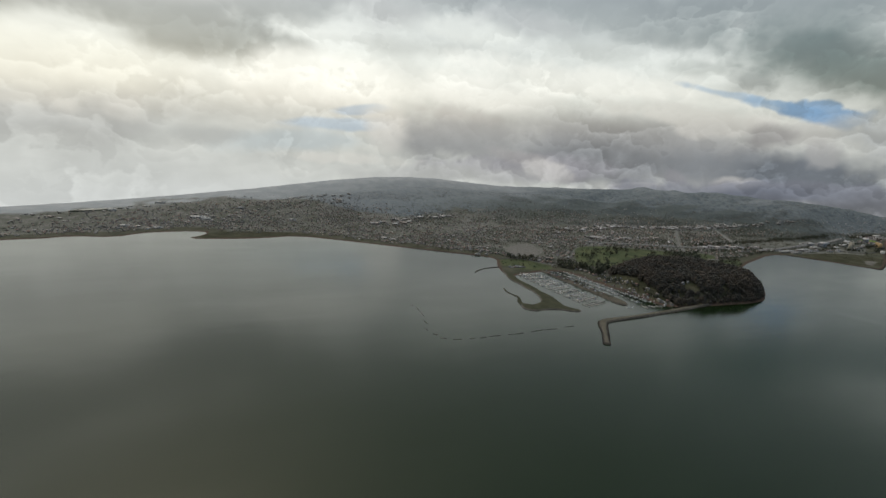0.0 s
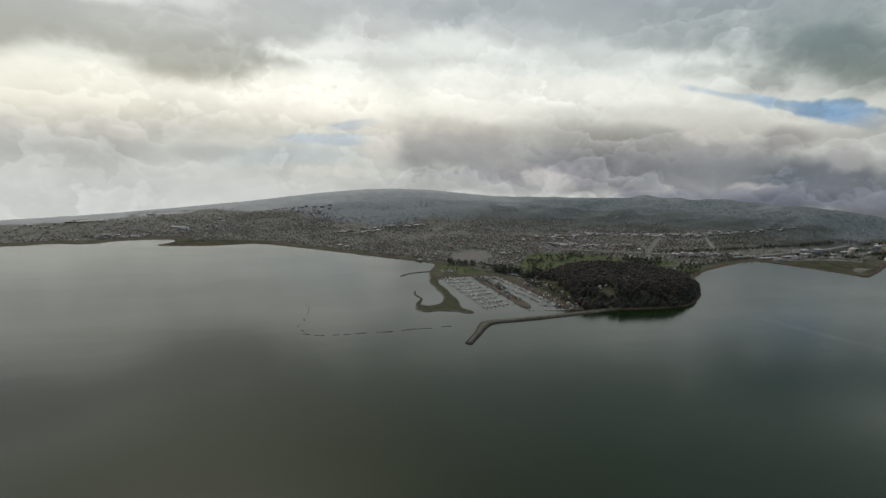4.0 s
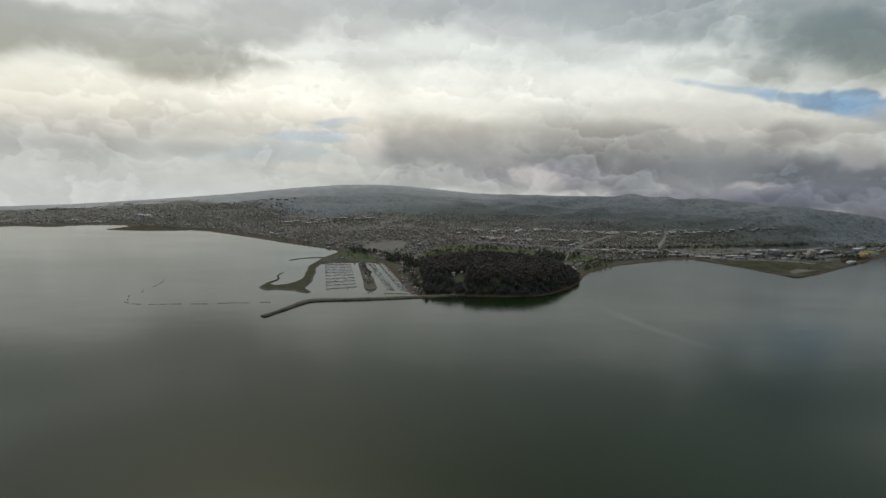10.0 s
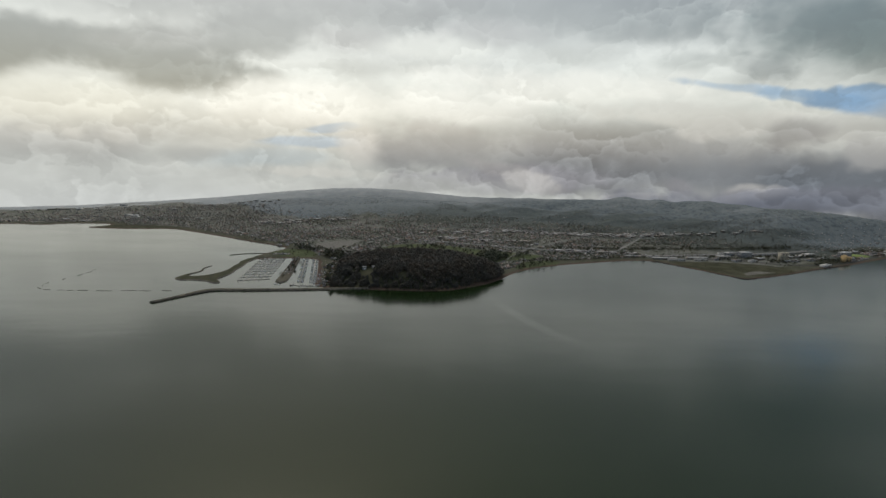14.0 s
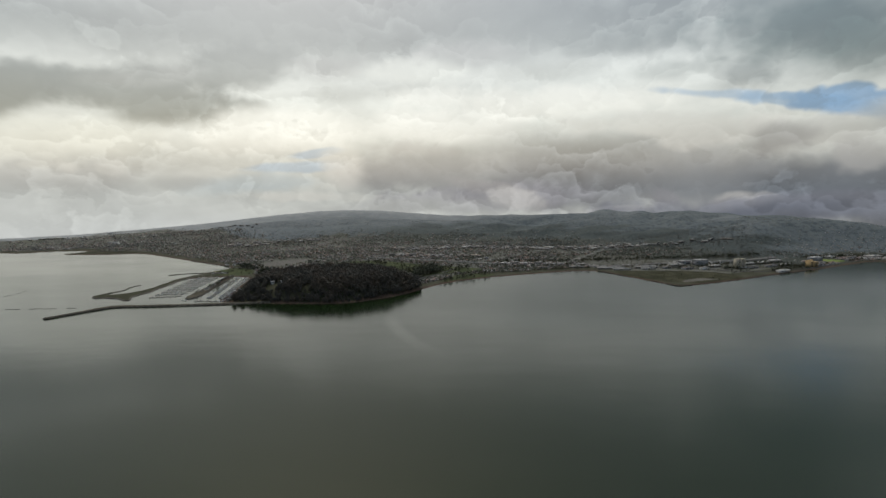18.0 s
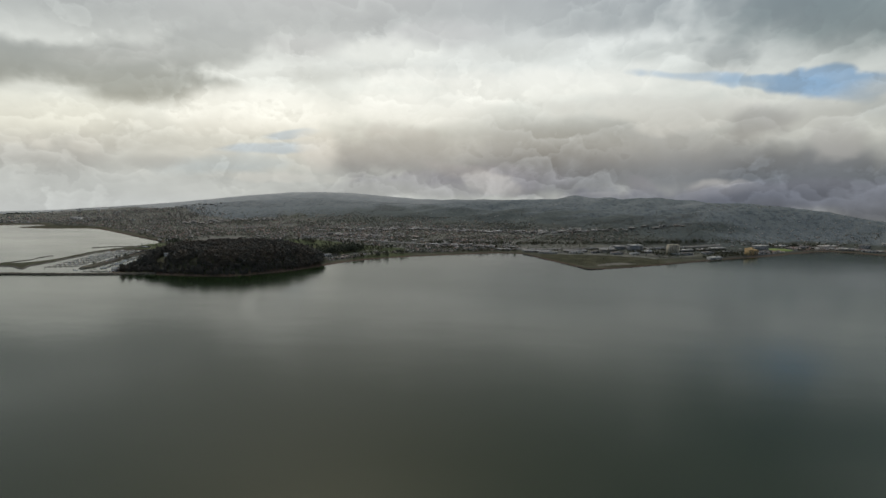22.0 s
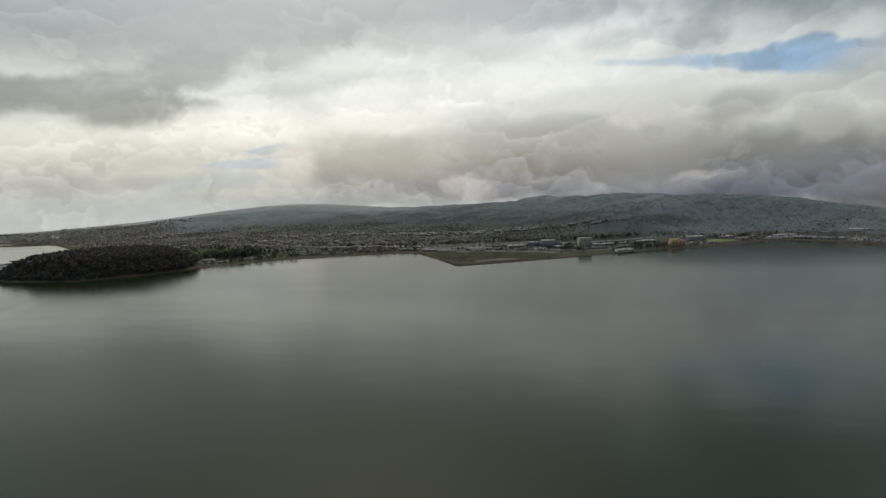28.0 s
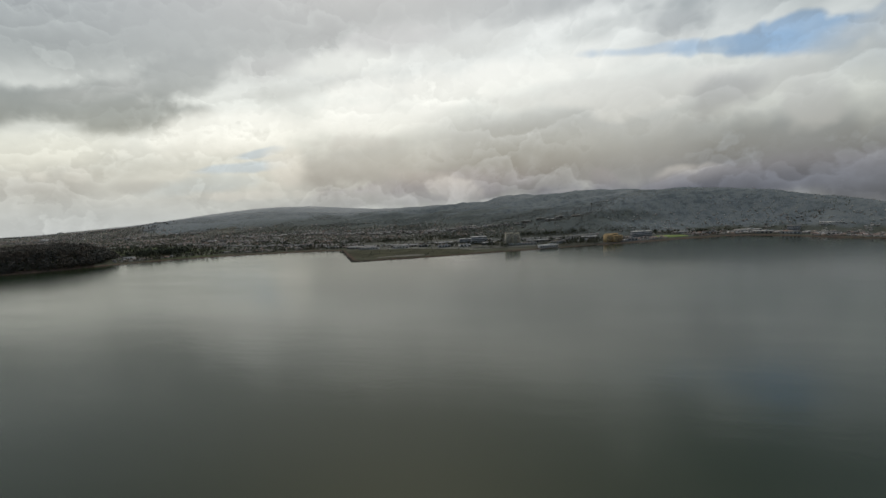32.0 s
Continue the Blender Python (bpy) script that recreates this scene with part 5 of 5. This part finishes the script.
def far_shore_town():
    """Low roofs and trees spread over the far side of the inlet and the foot of the slope."""
    n = 9000
    x, y = rng.uniform(2360, 3300, n), rng.uniform(900, 1650, n)
    d = inside(x, y, COAST)
    keep = (d > 14) & (np.hypot(x - 2496, y - 1200) > 52) & (rough_field(x, y, 170, 3) > -0.35) & (rng.uniform(size=n) < 1 - 0.55 * smooth(60, 120, d) - 0.43 * smooth(150, 330, d))
    x, y = x[keep], y[keep]
    z = land_height(x, y)
    size = rng.uniform(0.4, 0.75, x.size) * (1 - 0.45 * smooth(60, 200, d[keep]))
    rows = np.column_stack([rng.integers(0, len(HOUSES), x.size), x, y, z, rng.uniform(-0.6, 0.4, x.size), size, size])
    low = d[keep] < 100
    even = np.arange(len(rows)) % 2 == 0
    strewn("houses", HOUSES, rows[even & low], (STUCCO, ROOFS), "small pale houses beyond the eastern inlet", "houses")
    rows[:, 5:] *= 0.8
    strewn("houses", HOUSES, rows[even & ~low], (STUCCO, PALE_ROOFS), "pale houses scattered up the eastern slope", "houses")
    rows[:, 0] = rng.integers(0, len(BLOCKS), x.size)
    rows[:, 5:] *= 0.55
    strewn("town_blocks", BLOCKS, rows[(np.arange(len(rows)) % 3 == 1) & (d[keep] < 110)], (STUCCO, PALE_ROOFS, SMOKED), "low flat-roofed works beyond the eastern inlet", "buildings")
    n = 15000
    x, y = rng.uniform(2360, 3300, n), rng.uniform(900, 1650, n)
    d = inside(x, y, COAST)
    keep = (d > 16) & (np.hypot(x - 2496, y - 1200) > 52) & (rng.uniform(size=n) < 0.35 + 0.65 * smooth(-0.3, 0.4, rough_field(x, y, 120, 4)))
    x, y = x[keep], y[keep]
    size = rng.uniform(0.26, 0.55, x.size)
    rows = np.column_stack([rng.integers(0, len(SHRUBS), x.size), x, y, land_height(x, y) - 0.2, rng.uniform(0, 6.28, x.size), size * 1.3, size])
    strewn("street_trees", SHRUBS, rows, (BARK, STREET_LEAF), "dark trees among houses beyond the inlet", "trees")



far_shore_town()


def hill_woods():
    n = 76000
    a, r = np.radians(rng.uniform(-40, 62, n)), rng.uniform(0.70, 0.93, n)
    x, y = 1100 + np.where(a > 0, 2100, 2850) * r * np.sin(a), 2450 * r * np.cos(a)
    patch = rough_field(x, y, 300, 5)
    keep = (inside(x, y, COAST) > 60) & (rng.uniform(size=n) < 0.9 * smooth(-0.05, 0.5, patch))
    x, y = x[keep], y[keep]
    z = land_height(x, y)
    far = outward(x, y)[0]
    size = rng.uniform(0.4, 0.85, x.size) * (1 - 0.5 * smooth(0.78, 0.92, far))
    rows = np.column_stack([rng.integers(0, len(SHRUBS), x.size), x, y, z - 0.5, rng.uniform(0, 6.28, x.size), size * 1.3, size])
    strewn("hill_trees", SHRUBS, rows, (BARK, HAZED_LEAF), "haze-greyed green trees and scrub over the far hills", "trees")
    rows = []
    for cx, cy, n, spread in ((2050, 1830, 12, 50), (2290, 1720, 8, 40), (2480, 1560, 14, 60), (2650, 1500, 14, 70), (2790, 1420, 14, 70), (1730, 1900, 6, 60), (2150, 1600, 8, 60), (1350, 1830, 10, 100), (1700, 1800, 12, 60), (1800, 1780, 10, 40), (2420, 1640, 12, 50), (2560, 1420, 30, 90), (2850, 1300, 26, 60), (2700, 1400, 50, 110), (2930, 1330, 50, 80), (2600, 1560, 20, 80)):
        for _ in range(n):
            px, py = cx + rng.normal() * spread, cy + rng.normal() * spread * 0.6
            if ground_z(px, py) > 52:
                continue
            rows.append((rng.integers(0, len(HOUSES)), px, py, ground_z(px, py), rng.uniform(0, 3.14), rng.uniform(0.25, 0.42), rng.uniform(0.25, 0.42)))
    strewn("hill_houses", HOUSES, rows, (STUCCO, PALE_ROOFS), "scattered pale houses on the wooded slopes", "houses")


hill_woods()


def park_trees():
    """Single and grouped trees on the golf course, the neck, the mole and the shore walk."""
    rows = []
    for outline, n, low, high in ((GOLF, 290, 0.7, 1.4), (LAWN_EAST, 40, 0.7, 1.3), (NECK, 24, 0.5, 0.9), (FLATS, 46, 0.25, 0.55)):
        x0, y0, x1, y1 = outline[:, 0].min(), outline[:, 1].min(), outline[:, 0].max(), outline[:, 1].max()
        got = 0
        while got < n:
            x, y = rng.uniform(x0, x1), rng.uniform(y0, y1)
            if inside(np.array([x]), np.array([y]), outline)[0] > 3 and (outline is not GOLF or rough_field(np.array([x]), np.array([y]), 110, 3)[0] > -0.15):
                s = rng.uniform(low, high)
                rows.append((rng.integers(0, len(SMALL_TREES)), x, y, ground_z(x, y) - 0.2, rng.uniform(0, 6.28), s, s))
                got += 1
    for line, n, s0 in (([(665, 985), (692, 745)], 40, 0.65), ([(772, 900), (800, 700)], 60, 0.75), ([(690, 950), (688, 740)], 12, 0.7), ([(735, 1010), (800, 975)], 60, 1.5), ([(790, 930), (860, 975)], 50, 1.6), ([(1160, 945), (1225, 1030)], 90, 1.8), ([(1190, 1010), (1215, 1080)], 60, 1.6), ([(700, 1068), (800, 1040)], 26, 1.1), ([(638, 1105), (690, 1085)], 30, 1.4), ([(1240, 880), (1330, 950)], 16, 0.8), ([(1330, 1010), (1690, 1075)], 60, 0.8),
                        ([(2160, 1010), (2310, 1062)], 36, 0.9), ([(1900, 1060), (2050, 1080)], 50, 0.8), ([(1720, 1085), (1990, 1110)], 60, 0.7), ([(2050, 1120), (2330, 1150)], 90, 0.9), ([(2060, 1050), (2110, 1040)], 24, 1.0), ([(2240, 1080), (2320, 1095)], 40, 1.0), ([(2420, 1240), (2680, 1285)], 70, 0.9), ([(1400, 1110), (1700, 1120)], 70, 0.9), ([(1420, 1180), (2300, 1260)], 200, 1.0), ([(2540, 1190), (2640, 1222)], 30, 0.7), ([(2380, 1118), (2440, 1140)], 14, 0.6), ([(380, 1300), (580, 1170)], 24, 0.6)):
        for _ in range(n):
            f = rng.uniform()
            x, y = [a + (b - a) * f + rng.normal() * (12 if s0 > 1.3 else 5) for a, b in zip(*line)]
            s = s0 * rng.uniform(0.7, 1.3)
            rows.append((rng.integers(0, len(SMALL_TREES)), x, y, max(ground_z(x, y), 0.4) - 0.2 + (2.2 if 640 < x < 698 and y < 990 else 0), rng.uniform(0, 6.28), s, s))
    strewn("park_trees", SMALL_TREES, rows, (BARK, PARK_LEAF), "dark trees on golf course, mole and shore", "trees")


park_trees()


# ---- single buildings ----
def building(name, label, category, x, y, turn, sx, sy, high, wall, roof, storeys=1, pitched=0.0, bays=0, group="", glass=SMOKED):
    """A house or shed: walls, roof, one band or row of windows a storey, doors."""
    z = min(ground_z(x + i * sx * 0.3, y + j * sy * 0.3) for i in (-1, 0, 1) for j in (-1, 0, 1))
    house = thing(name, label, category, None, at(x, y, z, turn), group=group)
    part("wall", Shape().box(0, 0, -0.6, sx, sy, high + 0.6).mesh("wall", wall), house)
    if pitched:
        part("roof", Shape().gable(0, 0, high - 0.05, sx + 1.0, sy + 1.2, pitched).mesh("roof", roof), house)
    else:
        part("roof", Shape().box(0, 0, high, sx + 0.6, sy + 0.6, 0.7).mesh("roof", roof), house)
        part("roof_plant", Shape().box(sx * 0.18, 0, high + 0.7, min(6, sx * 0.2), min(4, sy * 0.4), 1.6).mesh("roof_plant", GREY_WALL), house)
    step = high / storeys
    if bays:
        pane = Shape().box(0, 0, 0, sx / bays * 0.55, 0.3, step * 0.5).mesh("window", glass)
        for i in range(storeys):
            for k in range(bays):
                part("window", pane, house, m=at((k + 0.5 - bays / 2) * sx / bays, -sy / 2, i * step + step * 0.3))
    else:
        for i in range(storeys):
            part("window_band", Shape().box(0, 0, i * step + step * 0.36, sx + 0.18, sy + 0.18, step * 0.36).mesh("window_band", glass), house)
    part("door", Shape().box(-sx * 0.2, -sy / 2, 0, min(3.0, sx * 0.12), 0.4, min(3.4, step * 0.7)).mesh("door", GREY_WALL), house)
    return house


def single_buildings():
    # twin slab hotel on the eastern shore
    tower = thing("hotel_tower", "tall beige twin-slab hotel with rows of dark windows", "hotel", None, at(2121, 1070, 2.6, 0.36, 0.74))
    for k, (ox, oy, high) in enumerate(((-11.5, 1.5, 37), (11.5, -1.5, 36))):
        slab = part("slab", Shape().box(0, 0, -1.0, 21.5, 15, high + 1.0).mesh("slab", BEIGE_WALL), tower, m=at(ox, oy))
        for i in range(10):
            part("window_band", Shape().box(0, 0, 2.6 + i * 3.4, 18.5, 15.3, 1.25).mesh("window_band", SMOKED), slab)
        part("parapet", Shape().box(0, 0, high, 21.9, 15.4, 1.0).mesh("parapet", BEIGE_WALL), slab)
    part("core", Shape().box(0, 2, -1.0, 4.0, 9, 40.5).mesh("core", BEIGE_WALL), tower)
    part("podium", Shape().box(4, -9, -1.0, 56, 10, 6.0).mesh("podium", GREY_WALL), tower)
    # ochre hotel
    inn = thing("shore_hotel", "ochre stepped hotel of five storeys by the water", "hotel", None, at(2346, 1090, 2.2, 0.55, 0.78))
    for name, x, y, sx, sy, high in (("wing", -14, 0, 24, 15, 21), ("wing", 12, -4, 28, 17, 18), ("wing", 4, 9, 40, 10, 23)):
        wing = part(name, Shape().box(0, 0, -1.0, sx, sy, high + 1).mesh("wing", ORANGE_WALL), inn, m=at(x, y))
        for i in range(5):
            part("window_band", Shape().box(0, 0, 1.8 + i * high / 5.3, sx * 0.92, sy + 0.3, high / 5 * 0.42).mesh("window_band", SMOKED), wing)
        part("parapet", Shape().box(0, 0, high, sx + 0.4, sy + 0.4, 0.8).mesh("parapet", ORANGE_WALL), wing)
    building("office_block", "grey office block behind the ochre hotel", "office", 2424, 1176, 0.35, 46, 18, 16, GREY_WALL, PALE_ROOF, 4)
    building("office_block", "dark glazed office block near the tower hotel", "office", 2034, 1120, 0.3, 38, 22, 17, GREY_WALL, PALE_ROOF, 4)
    building("office_block", "low grey office block beside the freeway", "office", 1996, 1140, 0.3, 30, 18, 10, GREY_WALL, PALE_ROOF, 2)
    building("office_block", "dark mirrored office block across the inlet", "office", 2776, 1238, -0.5, 26, 14, 13, GREY_WALL, GREY_ROOF, 4)
    building("office_block", "long white office block across the inlet", "office", 2850, 1232, -0.45, 44, 13, 8, WHITE_WALL, PALE_ROOF, 2)
    building("pavilion", "long low white pavilion at the water's edge", "pavilion", 2202, 1006, 0.42, 42, 13, 6.5, WHITE_WALL, PALE_ROOF, 1, bays=8)
    # sheds on the flats
    sheds = ((1742, 1066, 0.02, 74, 15, 7, "long pale shed"), (1770, 1048, 0.02, 50, 12, 6, "long white shed"), (1852, 1078, 0.05, 66, 16, 8, "long pale shed"), (1850, 1056, 0.06, 40, 12, 6, "low white shed"), (1950, 1100, 0.25, 44, 20, 9, "pale shed"),
             (1905, 1062, 0.3, 22, 14, 7, "grey shed"), (1960, 1052, 0.35, 30, 18, 7, "grey shed"), (2010, 1052, 0.4, 26, 16, 8, "low white shed"), (2060, 1088, 0.35, 34, 16, 8, "pale shed"), (2180, 1130, 0.3, 60, 20, 8, "long pale shed"),
             (2250, 1150, 0.35, 54, 18, 8, "long pale shed"), (2160, 1070, 0.35, 30, 18, 7, "grey shed"), (2230, 1092, 0.4, 36, 18, 8, "grey shed"), (2285, 1112, 0.42, 30, 16, 7, "low white shed"), (2300, 1180, 0.35, 48, 20, 8, "pale shed"),
             (2120, 1160, 0.2, 70, 16, 7, "long white shed"), (2020, 1172, 0.15, 80, 16, 7, "long white shed"), (2390, 1112, 0.5, 26, 16, 7, "grey shed"), (2540, 1260, 0.4, 40, 22, 8, "pale shed"), (2600, 1250, 0.3, 36, 18, 8, "grey shed"),
             (2660, 1240, 0.0, 46, 18, 8, "long white shed"), (2700, 1212, -0.5, 40, 18, 9, "pale shed"), (2745, 1180, -0.6, 36, 16, 8, "grey shed"), (2795, 1140, -0.65, 44, 18, 9, "low white shed"), (2690, 1270, 0.2, 60, 20, 9, "long pale shed"),
             (1725, 1092, 0.0, 44, 14, 6, "low white shed"), (1650, 1092, -0.1, 40, 12, 6, "pale shed"), (1560, 1086, -0.2, 36, 12, 6, "grey shed"))
    for x, y, turn, sx, sy, high, text in sheds:
        wall, roof = (WHITE_WALL, GREY_ROOF) if "white" in text else (DRAB_WALL, PALE_ROOF) if "pale" in text else (GREY_WALL, BROWN_ROOF)
        building("shed", text + " on the flat eastern shore", "shed", x, y, turn, sx, sy * 0.85, high * 0.72, wall, roof, 1, bays=max(3, int(sx / 7)), group="sheds on the eastern shore")
    # white house among the trees of the point, and its smaller neighbour
    lodge = building("white_lodge", "white gabled lodge among the dark trees", "house", 874, 738, 0.3, 7.5, 4.5, 4.6, WHITE_WALL, PALE_ROOF, 2, 3.0, bays=4)
    part("porch", Shape().box(0, -2.9, 0, 4.5, 2.2, 2.4).mesh("porch", WHITE_WALL), lodge)
    building("white_lodge", "small white outbuilding in the wood", "house", 893, 741, 0.2, 4.5, 3, 3.4, WHITE_WALL, PALE_ROOF, 1, 2.2, bays=3)
    # marina yard
    yard = ((757, 862, 18, 10), (772, 836, 16, 9), (784, 818, 20, 10), (790, 792, 14, 9), (776, 786, 12, 8), (796, 764, 16, 10), (782, 748, 13, 8), (799, 738, 12, 8), (784, 716, 18, 10), (798, 706, 11, 8), (792, 690, 15, 8))
    for i, (x, y, sx, sy) in enumerate(yard):
        wall, roof, text = ((DRAB_WALL, TILE_ROOF, "low marina building with a red tile roof"), (DRAB_WALL, BROWN_ROOF, "drab boatyard shed with a brown roof"), (BEIGE_WALL, GREY_ROOF, "beige clubhouse with a grey roof"))[i % 3]
        building("marina_building", text, "building", x + 4, y, 1.35 + 0.2 * (i % 2), sx * 0.55, sy * 0.65, 3.4, wall, roof, 1, 2.4, bays=4, group="buildings of the marina yard")
    for x, y, sx, sy, text in ((556, 1170, 20, 9, "low white building on the shore"), (582, 1164, 14, 8, "small white building on the shore")):
        building("pump_house", text, "building", x, y, -0.5, sx * 0.7, sy * 0.6, 3.4, WHITE_WALL, PALE_ROOF, 1, bays=4)
    # golf clubhouse
    building("clubhouse", "pale clubhouse beside the green fairways", "building", 1175, 925, 0.3, 26, 12, 5, WHITE_WALL, PALE_ROOF, 1, 2.5, bays=6)
    # large pale sheds across the western bay
    for x, y, sx, sy, high in ((-251, 1760, 70, 30, 10), (-225, 1742, 40, 22, 9), (-400, 1950, 44, 26, 10), (-300, 1580, 44, 14, 7), (-342, 1612, 36, 14, 7), (-440, 1645, 40, 18, 8), (-522, 1832, 34, 20, 9), (-120, 1850, 30, 16, 8), (60, 1700, 34, 18, 8)):
        if inside(np.array([x]), np.array([y]), COAST)[0] < 40:
            continue
        building("warehouse", "large pale warehouse beyond the western bay", "warehouse", x, y, -0.2 + rng.uniform(-0.1, 0.1), sx * 0.7, sy * 0.7, high * 0.6, WHITE_WALL, PALE_ROOF, 1, bays=5, group="warehouses beyond the bay")


single_buildings()


def flat_patch(name, label, category, cx, cy, rx, ry, turn, mat, lift=0.25, square=2.0):
    """A level patch laid on the ground with a low bank round it."""
    a = np.linspace(0, 2 * math.pi, 40, endpoint=False)
    ex = np.sign(np.cos(a)) * np.abs(np.cos(a)) ** (2 / square) * rx
    ey = np.sign(np.sin(a)) * np.abs(np.sin(a)) ** (2 / square) * ry
    x, y = cx + ex * math.cos(turn) - ey * math.sin(turn), cy + ex * math.sin(turn) + ey * math.cos(turn)
    z = float(land_height(x, y).max()) + lift
    v = [(cx, cy, z)] + [(p, q, z) for p, q in zip(x, y)] + [(cx + (p - cx) * 1.04, cy + (q - cy) * 1.04, z - 3) for p, q in zip(x, y)]
    n, t = len(a), []
    for i in range(n):
        j = (i + 1) % n
        t += [(0, 1 + i, 1 + j), (1 + i, 1 + n + i, 1 + n + j), (1 + i, 1 + n + j, 1 + j)]
    thing(name, label, category, Shape().put(v, t).mesh(name, mat), kind="structure")


flat_patch("sports_field", "bright green oval playing field by the shore", "field", 2496, 1200, 40, 26, 0.35, LAWN, square=2.6)
flat_patch("lagoon", "pale still salt pond beyond the western shore", "water", -560, 1840, 80, 15, 0.5, WATER, 0.1)
flat_patch("car_park_neck", "grey car park on the grassy neck by the marina", "pavement", 606, 1026, 26, 10, -0.1, ASPHALT, 0.1, 4.0)
